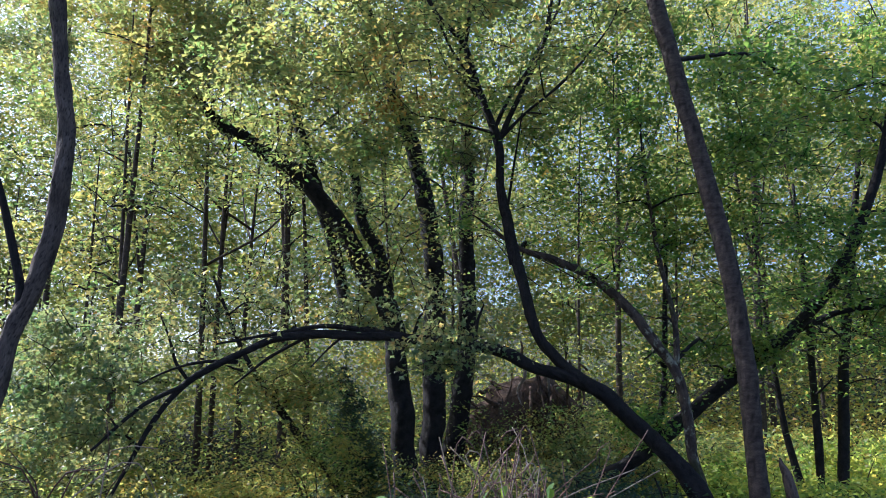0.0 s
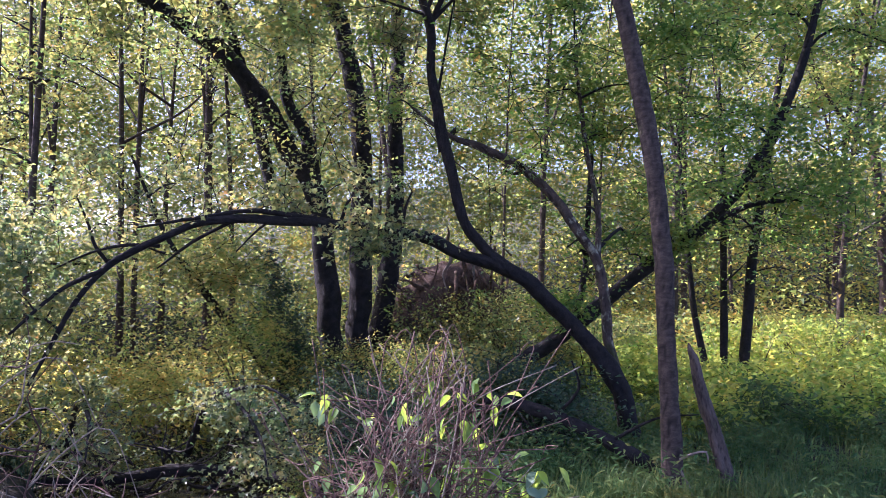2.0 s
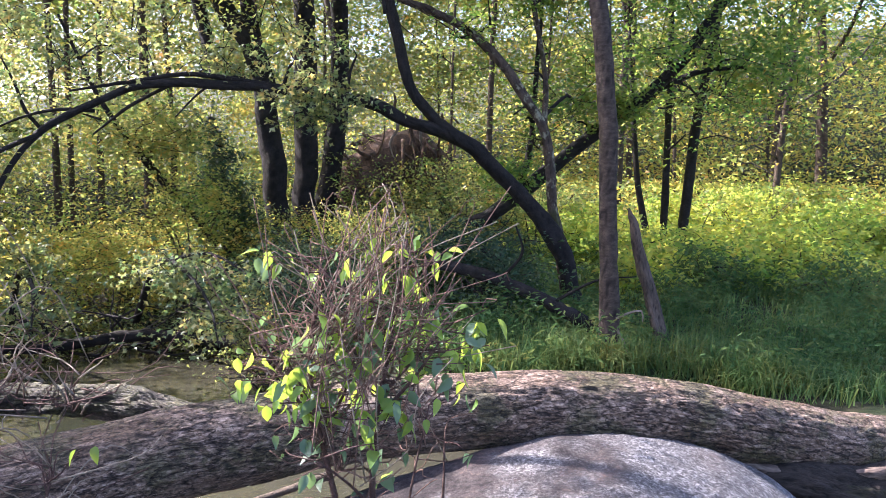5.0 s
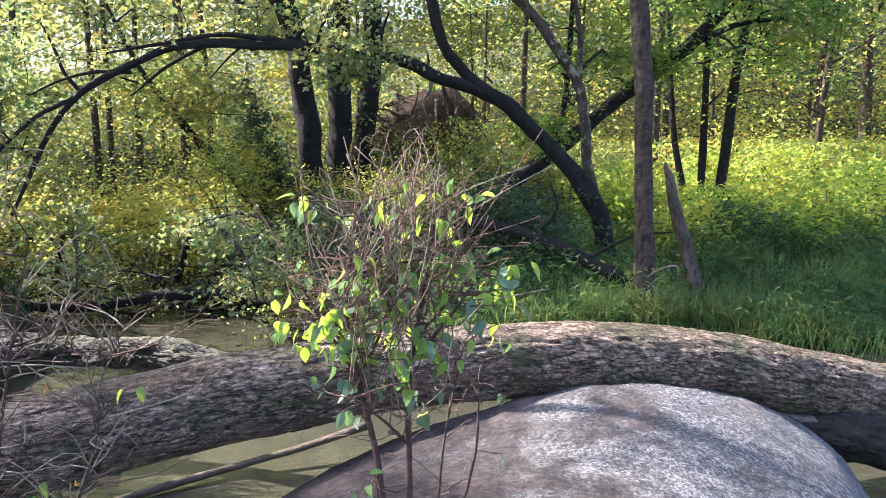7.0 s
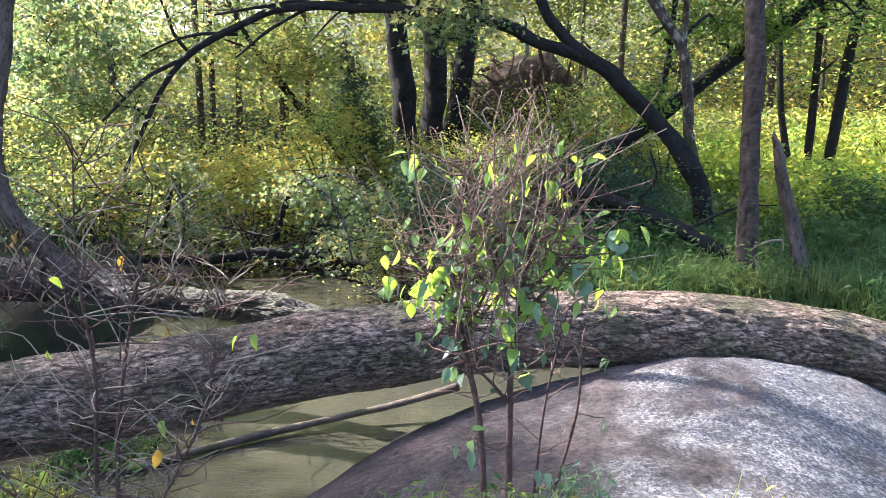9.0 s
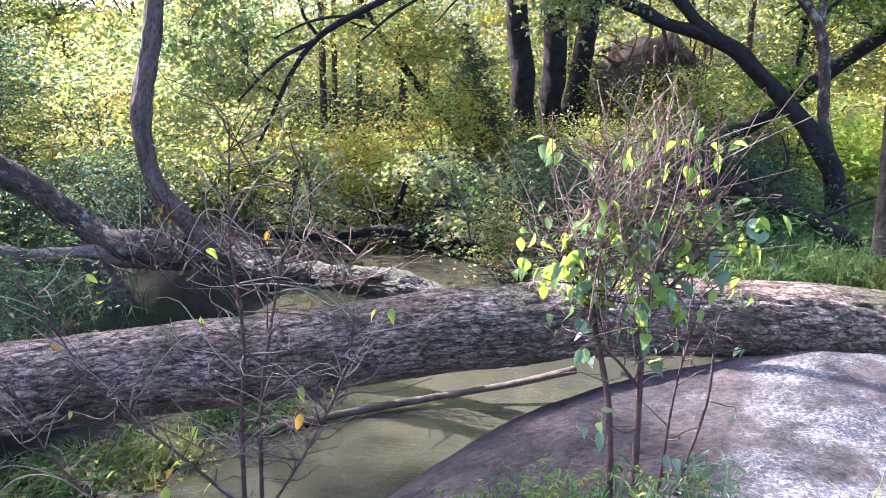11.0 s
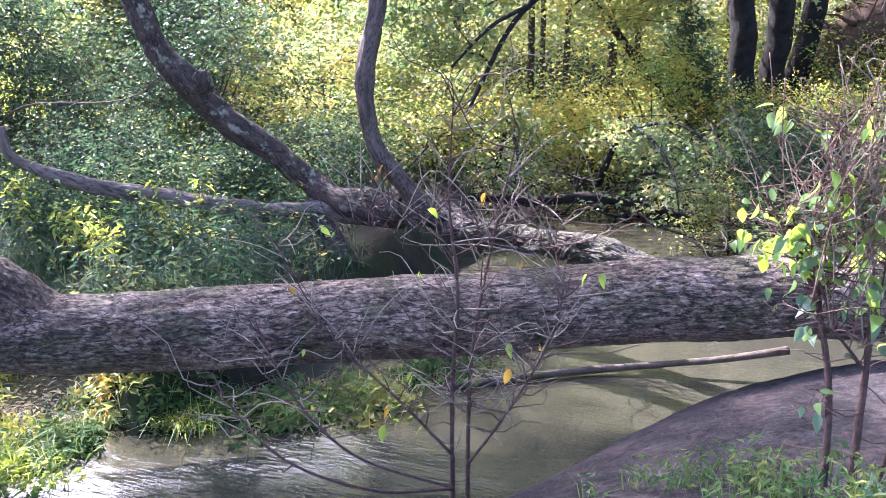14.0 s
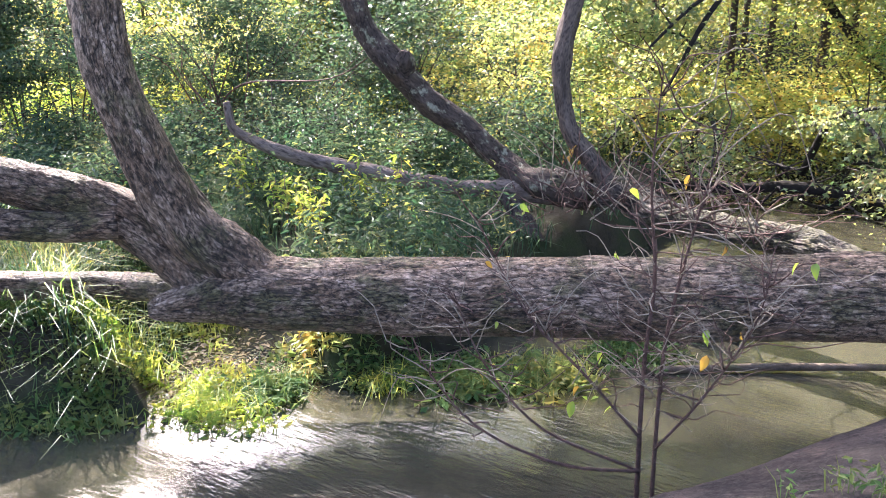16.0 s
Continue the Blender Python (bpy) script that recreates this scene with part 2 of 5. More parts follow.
SODDEN_BARK = log_bark("sodden_bark", [(0.03, 0.022, 0.017), (0.1, 0.074, 0.058), (0.3, 0.235, 0.195)], [(0.008, 0.005, 0.004), (0.022, 0.014, 0.01), (0.05, 0.033, 0.025)], 0.46)
GRANITE, SOIL, WATER = granite(), soil_material(), water_material()


# ---- mesh helpers ----
def mesh_from(name, verts, faces, material, smooth=True):
    """verts: N x 3, faces: M x k with one k, as arrays."""
    verts, faces = np.asarray(verts, np.float32), np.asarray(faces, np.int32)
    me = bpy.data.meshes.new(name)
    k = faces.shape[1]
    me.vertices.add(len(verts))
    me.vertices.foreach_set("co", verts.ravel())
    me.loops.add(faces.size)
    me.loops.foreach_set("vertex_index", faces.ravel())
    me.polygons.add(len(faces))
    me.polygons.foreach_set("loop_start", np.arange(0, faces.size, k, dtype=np.int32))
    me.polygons.foreach_set("loop_total", np.full(len(faces), k, np.int32))
    me.polygons.foreach_set("use_smooth", np.full(len(faces), smooth))
    me.update(calc_edges=True)
    me.materials.append(material)
    return me


def part(name, me, parent=None, label=""):
    ob = new(name, me)
    if parent:
        ob.parent = parent
    return tagged(ob, label)


def thing(name, label, category, group="", kind="", at=(0, 0, 0)):
    ob = new(name)
    ob.location, ob.empty_display_size = at, 0.2
    return tagged(ob, label, category, group, kind)


def glide(points, step):
    """A smooth line through points (x, y, z, r), one place every step metres."""
    p = np.array(points, float)
    p = np.vstack([2 * p[0] - p[1], p, 2 * p[-1] - p[-2]])
    out = []
    for i in range(1, len(p) - 2):
        a, b, c, d = p[i - 1 : i + 3]
        n = max(2, int(np.linalg.norm(c[:3] - b[:3]) / step))
        u = np.linspace(0, 1, n, endpoint=False)[:, None]
        out.append(0.5 * (2 * b + (c - a) * u + (2 * a - 5 * b + 4 * c - d) * u**2 + (3 * b - a - 3 * c + d) * u**3))
    out.append(p[-2][None])
    line = np.vstack(out)
    line[:, 3] = np.maximum(line[:, 3], 0.002)
    return line


def rings(line):
    """Two directions across a line at each of its places, turning with it."""
    t = np.gradient(line[:, :3], axis=0)
    t /= np.linalg.norm(t, axis=1, keepdims=True) + 1e-9
    ref = np.array([0.0, 0, 1]) if abs(t[0, 2]) < 0.85 else np.array([0.0, 1, 0])
    a = np.empty_like(t)
    for i in range(len(t)):
        v = ref - t[i] * (ref @ t[i])
        ref = v / np.linalg.norm(v)
        a[i] = ref
    return a, np.cross(t, a)


def tube(points, seg=8, step=0.15, lumps=0.0, rng=None):
    """Verts and quads of a tapering limb with closed ends; lumps: how uneven, as a share of its radius."""
    line = glide(points, step)
    a, b = rings(line)
    ang = np.linspace(0, 2 * np.pi, seg, endpoint=False)
    n = len(line)
    rad = np.repeat(line[:, 3:4], seg, 1)
    if lumps:
        k = rng.uniform(0, 6.28, 6)
        s = np.arange(n)[:, None] * step
        rad *= 1 + lumps * (np.sin(3 * ang + 2.1 * s + k[0]) * 0.5 + np.sin(2 * ang - 3.7 * s + k[1]) * 0.4 + np.sin(5.3 * s + k[2] + ang) * 0.35)
        rad *= 1 + lumps * 0.5 * rng.standard_normal((n, seg))
    v = line[:, None, :3] + rad[..., None] * (np.cos(ang)[None, :, None] * a[:, None] + np.sin(ang)[None, :, None] * b[:, None])
    i, j = np.meshgrid(np.arange(n - 1), np.arange(seg), indexing="ij")
    q = np.stack([i * seg + j, i * seg + (j + 1) % seg, (i + 1) * seg + (j + 1) % seg, (i + 1) * seg + j], -1).reshape(-1, 4)
    verts = np.vstack([v.reshape(-1, 3), line[0, :3], line[-1, :3]])
    c0, c1 = n * seg, n * seg + 1
    # ends as quads of two neighbouring wedges
    j = np.arange(0, seg, 2)
    e0 = np.stack([np.full(len(j), c0), (j + 2) % seg, (j + 1) % seg, j], -1)
    m = (n - 1) * seg
    e1 = np.stack([np.full(len(j), c1), m + j, m + (j + 1) % seg, m + (j + 2) % seg], -1)
    return verts, np.vstack([q, e0, e1])


def joined(pieces):
    vs, fs, k = [], [], 0
    for v, f in pieces:
        vs.append(v)
        fs.append(f + k)
        k += len(v)
    return np.vstack(vs), np.vstack(fs)


def unit(v):
    return v / (np.linalg.norm(v, axis=-1, keepdims=True) + 1e-9)


def leaf_quads(rng, where, size, droop=0.35, slim=0.62, flat=0.75):
    """One folded pointed leaf at each place."""
    n = len(where)
    ang = rng.uniform(0, 2 * np.pi, n)
    d = unit(np.stack([np.cos(ang), np.sin(ang), rng.normal(-droop, 0.4, n)], -1))
    up = unit(np.array([0, 0, 1.0]) * flat + rng.normal(0, 0.6, (n, 3)))
    s = unit(np.cross(d, up))
    nn = np.cross(s, d)
    L = (size * rng.uniform(0.6, 1.3, n))[:, None]
    w = L * slim * 0.5
    base = where
    mid = where + d * L * 0.45
    v = np.stack([base, mid + s * w + nn * w * 0.35, where + d * L - nn * L * 0.12, mid - s * w + nn * w * 0.35], 1)
    return v.reshape(-1, 3), np.arange(4 * n).reshape(n, 4)


def small_leaves(rng, where, size, droop=0.35, slim=0.62, flat=0.75):
    """One pointed leaf of a single face at each place, for crowns that stand far off."""
    n = len(where)
    ang = rng.uniform(0, 2 * np.pi, n)
    d = unit(np.stack([np.cos(ang), np.sin(ang), rng.normal(-droop, 0.4, n)], -1))
    up = unit(np.array([0, 0, 1.0]) * flat + rng.normal(0, 0.6, (n, 3)))
    s = unit(np.cross(d, up))
    L = (size * rng.uniform(0.6, 1.35, n))[:, None]
    v = np.stack([where + s * L * slim * 0.5, where + d * L, where - s * L * slim * 0.5], 1)
    return v.reshape(-1, 3), np.arange(3 * n).reshape(n, 3)


def strands(lines):
    """Three-sided thin twigs along lines of places (x, y, z, r)."""
    vs, fs, k = [], [], 0
    ang = np.array([0.0, 2.1, 4.2])
    for line in lines:
        a, b = rings(line)
        n = len(line)
        vs.append((line[:, None, :3] + line[:, None, 3:4] * (np.cos(ang)[None, :, None] * a[:, None] + np.sin(ang)[None, :, None] * b[:, None])).reshape(-1, 3))
        i, j = np.meshgrid(np.arange(n - 1), np.arange(3), indexing="ij")
        fs.append(k + np.stack([i * 3 + j, i * 3 + (j + 1) % 3, (i + 1) * 3 + (j + 1) % 3, (i + 1) * 3 + j], -1).reshape(-1, 4))
        k += 3 * n
    return np.vstack(vs), np.vstack(fs)


def lobed_quads(rng, where, size):
    """Leaves of three pointed lobes, as a maple has them; three quads each, joined at the stalk."""
    n = len(where)
    ang = rng.uniform(0, 2 * np.pi, n)
    d = unit(np.stack([np.cos(ang), np.sin(ang), rng.normal(-0.45, 0.4, n)], -1))
    up = unit(np.array([0, 0, 0.8]) + rng.normal(0, 0.6, (n, 3)))
    s = unit(np.cross(d, up))
    nn = np.cross(s, d)
    L = (size * rng.uniform(0.6, 1.3, n))[:, None]
    pts = [where]
    for f, g, h in ((0.3, 0.22, 0.0), (0.42, 0.62, -0.1), (0.55, 0.22, 0.02), (1.0, 0.0, -0.12), (0.55, -0.22, 0.02), (0.42, -0.62, -0.1), (0.3, -0.22, 0.0)):
        pts.append(where + d * L * f + s * L * g + nn * L * h)
    v = np.stack(pts, 1).reshape(-1, 3)
    k = np.arange(n)[:, None] * 8
    f = np.concatenate([k + [0, 1, 2, 3], k + [0, 3, 4, 5], k + [0, 5, 6, 7]])
    return v, f


def in_ellipsoids(rng, shapes, n):
    """n places in ellipsoids (x, y, z, rx, ry, rz), more of them towards the rim."""
    e = np.array(shapes, float)
    vol = e[:, 3] * e[:, 4] * e[:, 5]
    pick = e[rng.choice(len(e), n, p=vol / vol.sum())]
    d = unit(rng.standard_normal((n, 3))) * rng.uniform(0.15, 1, (n, 1)) ** 0.5
    return pick[:, :3] + d * pick[:, 3:]


def twiggery(rng, nodes, ends, r0, sag=0.15):
    """Thin branches to each end, from the nearest place on a limb or on a branch made before, as lines of places."""
    along = []
    order = np.argsort([np.linalg.norm(nodes[:, :3] - e, axis=1).min() for e in ends])
    for e in ends[order]:
        dist = np.linalg.norm(nodes[:, :3] - e, axis=1) + np.maximum(0, nodes[:, 2] - e[2]) * 1.2
        b = nodes[dist.argmin()]
        gap = e - b[:3]
        L = np.linalg.norm(gap)
        mid = b[:3] + gap * 0.5 + rng.normal(0, 0.1, 3) * L + np.array([0, 0, sag * L])
        r = max(0.006, min(r0, b[3] * 0.75))
        line = glide([(*b[:3], r), (*mid, r * 0.75), (*e, r * 0.4)], max(0.22, L / 5))
        along.append(line)
        nodes = np.vstack([nodes, line[1:]])
    return along


def value_noise(u, v, seed, wrap=None):
    """Smooth noise on a plane; v may wrap round after wrap cells."""
    g = np.random.default_rng(seed).uniform(-1, 1, (257, 257))
    iu, iv = np.floor(u).astype(int), np.floor(v).astype(int)
    fu, fv = u - iu, v - iv
    fu, fv = fu * fu * (3 - 2 * fu), fv * fv * (3 - 2 * fv)
    w = wrap or 256
    a, b = iu % 256, (iu + 1) % 256
    c, d = iv % w, (iv + 1) % w
    return (g[a, c] * (1 - fu) + g[b, c] * fu) * (1 - fv) + (g[a, d] * (1 - fu) + g[b, d] * fu) * fv


# glades that the sun reaches: x0, x1, y0, y1 on the ground, and between which heights the canopy is open
GAPS = [(4.6, 19, 10.6, 22, 1.7, 14), (-7, 3, 9.3, 16.5, 3.0, 9), (0.5, 5, 10.4, 15, 2.2, 12), (-12, 8, 16, 27, 3.8, 16), (-23, -13, 7, 15, 1.6, 12)]


def open_to_sun(rng, at, least=0.0):
    """Which places hang clear of the sun's way to the glades and of the many small shafts between the crowns; a few stay all the same."""
    k = (at[:, 2] - 0.6) / sun_dir.z
    fx, fy = at[:, 0] - sun_dir.x * k, at[:, 1] - sun_dir.y * k
    glade = np.zeros(len(at), bool)
    for x0, x1, y0, y1, low, high in GAPS:
        glade |= (at[:, 2] > low) & (at[:, 2] < high) & (fx > x0) & (fx < x1) & (fy > y0) & (fy < y1)
    shaft = value_noise(fx * 0.75 + 90, fy * 0.75 + 90, 301) + 0.6 * value_noise(fx * 1.9 + 90, fy * 1.9 + 90, 302)
    shaft = (shaft > 0.02) & ((fy > 8.5) & (at[:, 2] > 2.2) | (at[:, 2] > 4.5))
    chance = np.maximum(least, np.where(glade, 0.13, np.where(shaft, 0.25, 1.0)))
    return rng.uniform(0, 1, len(at)) < chance


def crown(rng, parent, limb_nodes, shapes, branches, sprays, per_spray, size, material, spread=0.28, lobed=False, r0=0.03, bark=None, label="", twigs=0.2, small=False):
    """Branches from the limbs into the given volumes, side twigs on them, and sprays of leaves along the twigs."""
    ends = in_ellipsoids(rng, shapes, branches)
    ends = ends[open_to_sun(rng, ends, 0.5)]
    wood = twiggery(rng, limb_nodes, ends, r0)
    outer = [line[len(line) // 3 :] for line in wood]
    share = np.concatenate([np.full(len(o), np.linalg.norm(o[-1, :3] - o[0, :3]) / len(o)) for o in outer])
    at = np.vstack(outer)[rng.choice(len(share), sprays, p=share / share.sum())][:, :3]
    reach = rng.normal(0, 1, (sprays, 3)) * np.array([0.4, 0.4, 0.22]) * (0.5 + spread)
    tips = at + reach
    u = rng.uniform(0.25, 1.1, (sprays, per_spray, 1))
    where = at[:, None] + reach[:, None] * u + rng.normal(0, spread * 0.5, (sprays, per_spray, 3)) * np.array([1, 1, 0.55])
    where = where.reshape(-1, 3)
    where = where[np.repeat(open_to_sun(rng, at + 0.7 * reach), per_spray)]
    v, f = lobed_quads(rng, where, size) if lobed else small_leaves(rng, where, size) if small else leaf_quads(rng, where, size)
    for k in rng.permutation(sprays)[: int(sprays * twigs)]:
        m = (at[k] + tips[k]) / 2 + rng.normal(0, 0.03, 3)
        wood.append(np.array([(*at[k], 0.006), (*m, 0.005), (*tips[k], 0.003)]))
    tagged(part("twig", mesh_from("twig", *strands(wood), bark or BARK_DARK), parent), kind="stuff")
    return tagged(part("crown", mesh_from("crown", v, f, material, False), parent, label), kind="stuff")


def tree(name, label, limbs, bark, rng, group="", seg=10, lumps=0.06, step=0.18, category="tree", slim=1.0, rough=0.0):
    """limbs: lists of (x, y, z, r); the first is the trunk. Returns the thing and the places along its limbs."""
    t = thing(name, label, category, group)
    nodes = []
    for k, pts in enumerate(limbs):
        pts = [(x, y, z, r * slim) for x, y, z, r in pts]
        if rough:
            barked("trunk" if k == 0 else "limb", pts, t, 22, 0.05, 0.05 * np.mean([p[3] for p in pts]) + 0.002, int(rng.integers(1, 9999)), bark, (0.14, 0.05), lumps=rough, wander=rough * 3)
            nodes.append(glide(pts, 0.3))
            continue
        v, f = tube(pts, seg, step, lumps, rng)
        part("trunk" if k == 0 else "limb", mesh_from("trunk" if k == 0 else "limb", v, f, bark), t)
        nodes.append(glide(pts, 0.3))
    return t, np.vstack(nodes)


# ---- the lie of the land ----
WATER_Z = -0.27
STREAM = [(-14, -5), (-8, -1.0), (-4.6, 0.4), (-2.6, 2.2), (-1.9, 4.5), (-2.0, 6.5), (-1.75, 9.0), (-3.2, 11.2), (-8, 13.5), (-20, 15)]
ARM = [(-1.4, 6.0), (0.6, 6.0), (2.8, 5.9), (3.4, 4.9), (3.3, 3.2), (3.1, 0.5), (1.5, -6), (-6, -12)]


def line_distance(x, y, pts):
    best = np.full(np.shape(x), 1e9)
    for (ax, ay), (bx, by) in zip(pts, pts[1:]):
        dx, dy = bx - ax, by - ay
        u = np.clip(((x - ax) * dx + (y - ay) * dy) / (dx * dx + dy * dy), 0, 1)
        best = np.minimum(best, np.hypot(x - ax - u * dx, y - ay - u * dy))
    return best


def step01(v, a, b):
    u = np.clip((v - a) / (b - a), 0, 1)
    return u * u * (3 - 2 * u)


def hump(x, y, cx, cy, rx, ry, h):
    return h * np.exp(-(((x - cx) / rx) ** 2) - ((y - cy) / ry) ** 2)


def ground_height(x, y):
    x, y = np.asarray(x, float), np.asarray(y, float)
    far = np.hypot(x, y)
    bank = 0.24 + 0.05 * np.sin(1.3 * x + 0.7 * y) + 0.04 * np.sin(2.9 * y - 1.7 * x) + 0.02 * np.sin(6.1 * x + 4.3 * y)
    bank = bank + hump(x, y, -0.1, 14.2, 2.6, 2.4, 0.5) + hump(x, y, 1.6, 10.2, 1.2, 1.0, 0.35)
    bank = bank + 0.45 * step01(far, 14, 30) + hump(x, y, 0.3, -1.0, 2.4, 2.0, 0.35)
    # the wooded slope on the right and its gentler neighbour ahead
    bank = bank + 9 * step01(x * 0.75 + y * 0.55, 19, 52) + 2.5 * step01(y - 0.3 * x, 24, 60)
    d = np.minimum(line_distance(x, y, STREAM) - 1.38, line_distance(x, y, ARM) - 0.7)
    d = np.minimum(d, line_distance(x, y, [(-1.5, 4.9), (0.8, 5.2), (3.2, 5.0)]) - 0.75)
    d = np.minimum(d, line_distance(x, y, [(-3.4, 2.4), (-4.5, 3.0), (-5.1, 3.3)]) - 0.6)
    d = np.minimum(d, line_distance(x, y, [(-1.7, 2.0), (-0.8, 3.5), (-0.3, 4.6)]) - 0.75)
    cut = step01(d, -0.35, 0.3)
    # a low bar of mud below the log
    return -0.75 + (bank + 0.75) * cut + hump(x, y, -4.7, 3.1, 0.45, 0.5, 0.5) * (1 - cut)


# ---- ground and water ----
def spaced(mid, near, far, n):
    u = np.linspace(-1, 1, n)
    return mid + near * u + (far - near) * u**9


gx, gy = spaced(0.5, 15, 600, 201), spaced(7, 15, 600, 201)
X, Y = np.meshgrid(gx, gy, indexing="ij")
gv = np.stack([X, Y, ground_height(X, Y)], -1).reshape(-1, 3)
gi, gj = np.meshgrid(np.arange(200), np.arange(200), indexing="ij")
gf = np.stack([gi * 201 + gj, (gi + 1) * 201 + gj, (gi + 1) * 201 + gj + 1, gi * 201 + gj + 1], -1).reshape(-1, 4)
tagged(part("ground", mesh_from("ground", gv, gf, SOIL)), "dark earth bank with moss and low green growth", "ground", kind="structure")

wx, wy = np.meshgrid(np.linspace(-24, 8, 30), np.linspace(-14, 18, 30), indexing="ij")
wv = np.stack([wx, wy, 0 * wx + WATER_Z], -1).reshape(-1, 3)
wi, wj = np.meshgrid(np.arange(29), np.arange(29), indexing="ij")
wf = np.stack([wi * 30 + wj, (wi + 1) * 30 + wj, (wi + 1) * 30 + wj + 1, wi * 30 + wj + 1], -1).reshape(-1, 4)
tagged(part("water", mesh_from("water", wv, wf, WATER)), "murky green-brown stream with small ripples", "water", kind="structure")


# ---- boulder ----
def boulder_height(x, y):
    """A whaleback of rock that runs away from the eye, between two leaning edges, and dips at its far end."""
    left = (x + 0.72) * 0.866 - (y - 3.85) * 0.5
    right = (3.0 - x) * 0.945 + (y - 4.25) * 0.325
    s = np.clip(left / (left + right), -0.2, 1.2)
    s = s - 0.04 * np.sin(np.pi * s)
    hump_ = 4 * s * (1 - s)
    z = np.where(hump_ > 0, 0.55 * np.abs(hump_) ** 0.85, 0.9 * hump_)
    z = z - 0.75 * step01(y, 4.45, 5.6) - 0.25 * step01(-y, -1.2, 0.6)
    return z + 0.03 * value_noise(x * 1.3 + 9, y * 1.3, 3) + 0.01 * value_noise(x * 5, y * 5, 4)


def boulder():
    across, y = np.meshgrid(np.linspace(-0.16, 1.13, 170), np.linspace(0.2, 5.9, 160), indexing="ij")
    x0, x1 = -0.72 + (y - 3.85) * 0.577, 3.0 + (y - 4.25) * 0.344
    x = x0 + (x1 - x0) * across
    z = boulder_height(x, y) + 0.006 * value_noise(x * 22, y * 22, 5) + 0.003 * value_noise(x * 60, y * 60, 6)
    i, j = np.meshgrid(np.arange(169), np.arange(159), indexing="ij")
    f = np.stack([i * 160 + j, (i + 1) * 160 + j, (i + 1) * 160 + j + 1, i * 160 + j + 1], -1).reshape(-1, 4)
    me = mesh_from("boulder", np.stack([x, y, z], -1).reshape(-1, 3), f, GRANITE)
    # stronger towards the left flank, where shade is painted in with the soil
    flank_dark = 0.5 * value_noise(x * 2.6, y * 2.6, 8) + 0.5 * value_noise(x * 8, y * 8, 9) + 2.4 * (0.66 - across)
    soil_dark = step01(flank_dark + 0.5 * np.exp(-(((x - 0.42) / 0.22) ** 2) - ((y - 2.95) / 0.6) ** 2), -0.35, 0.85) * 0.9
    me.attributes.new("soil_dark", "FLOAT", "POINT").data.foreach_set("value", soil_dark.ravel().astype(np.float32))
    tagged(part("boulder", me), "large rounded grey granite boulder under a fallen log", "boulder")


boulder()


# ---- fallen logs ----
def barked(name, points, parent, seg, step, depth, seed, material=None, plate=(0.11, 0.035), label="", lumps=0.03, wander=0.25):
    """A limb with flaking bark: long plates with cracks between them, as relief of the mesh."""
    rng = np.random.default_rng(seed)
    line = glide(points, step)
    n = len(line)
    run = np.arange(n) * step
    for k in range(3):
        line[:, k] += wander * line[:, 3] * value_noise(run * 2.2 + 11 * k, run * 0 + 5.5, seed + 20 + k)
    a, b = rings(line)
    ang = np.linspace(0, 2 * np.pi, seg, endpoint=False)
    s = np.concatenate([[0], np.cumsum(np.linalg.norm(np.diff(line[:, :3], axis=0), axis=1))])
    girth = 2 * np.pi * np.median(line[:, 3])
    wide, slim = (max(6, int(round(girth / (plate[1] * k)))) for k in (1.0, 0.45))
    u = np.repeat(s[:, None], seg, 1)
    turn = np.repeat((ang / (2 * np.pi))[None], n, 0)
    # flaking layers: terraces of a noise drawn out along the limb, with a dark crack under each step
    warp = value_noise(u / plate[0] * 0.6, turn * wide, seed + 1, wide)
    w1 = value_noise(u / plate[0] + 0.6 * warp, turn * wide + 0.5 * warp, seed + 2, wide)
    w2 = value_noise(u / plate[0] * 1.5, turn * slim, seed + 3, slim)
    w3 = value_noise(u / plate[0] * 3.2, turn * slim * 2, seed + 4, slim * 2)
    w = 2.3 * (0.62 * w1 + 0.4 * w2 + 0.14 * w3)
    level = np.floor(w)
    part_ = w - level
    crack = np.exp(-(((part_ - 0.04) / 0.085) ** 2)) + np.exp(-(((part_ - 1.04) / 0.085) ** 2))
    crack = np.clip(crack * (1.0 + 0.5 * warp), 0, 1)
    ident = np.random.default_rng(seed + 5).uniform(0, 1, 64)[(level.astype(int) * 7 + np.floor(2 * warp).astype(int) * 3) % 64]
    relief = depth * (0.32 * (level + step01(part_, 0.0, 0.2)) - 0.7 * crack + 0.25 * w3)
    rad = line[:, 3:4] * (1 + lumps * value_noise(s[:, None] * 1.7 + 0 * ang, 3 + np.sin(ang)[None] * 1.2 + 0 * s[:, None], seed + 8) + lumps * 0.7 * value_noise(s[:, None] * 6 + 0 * ang, 9 + np.cos(ang + 1)[None] * 2 + 0 * s[:, None], seed + 9)) + relief
    pts = line[:, None, :3] + rad[..., None] * (np.cos(ang)[None, :, None] * a[:, None] + np.sin(ang)[None, :, None] * b[:, None])
    i, j = np.meshgrid(np.arange(n - 1), np.arange(seg), indexing="ij")
    q = np.stack([i * seg + j, i * seg + (j + 1) % seg, (i + 1) * seg + (j + 1) % seg, (i + 1) * seg + j], -1).reshape(-1, 4)
    k = np.arange(0, seg, 2)
    m = (n - 1) * seg
    e0 = np.stack([np.full(len(k), n * seg), (k + 2) % seg, (k + 1) % seg, k], -1)
    e1 = np.stack([np.full(len(k), n * seg + 1), m + k, m + (k + 1) % seg, m + (k + 2) % seg], -1)
    verts = np.vstack([pts.reshape(-1, 3), line[0, :3], line[-1, :3]])
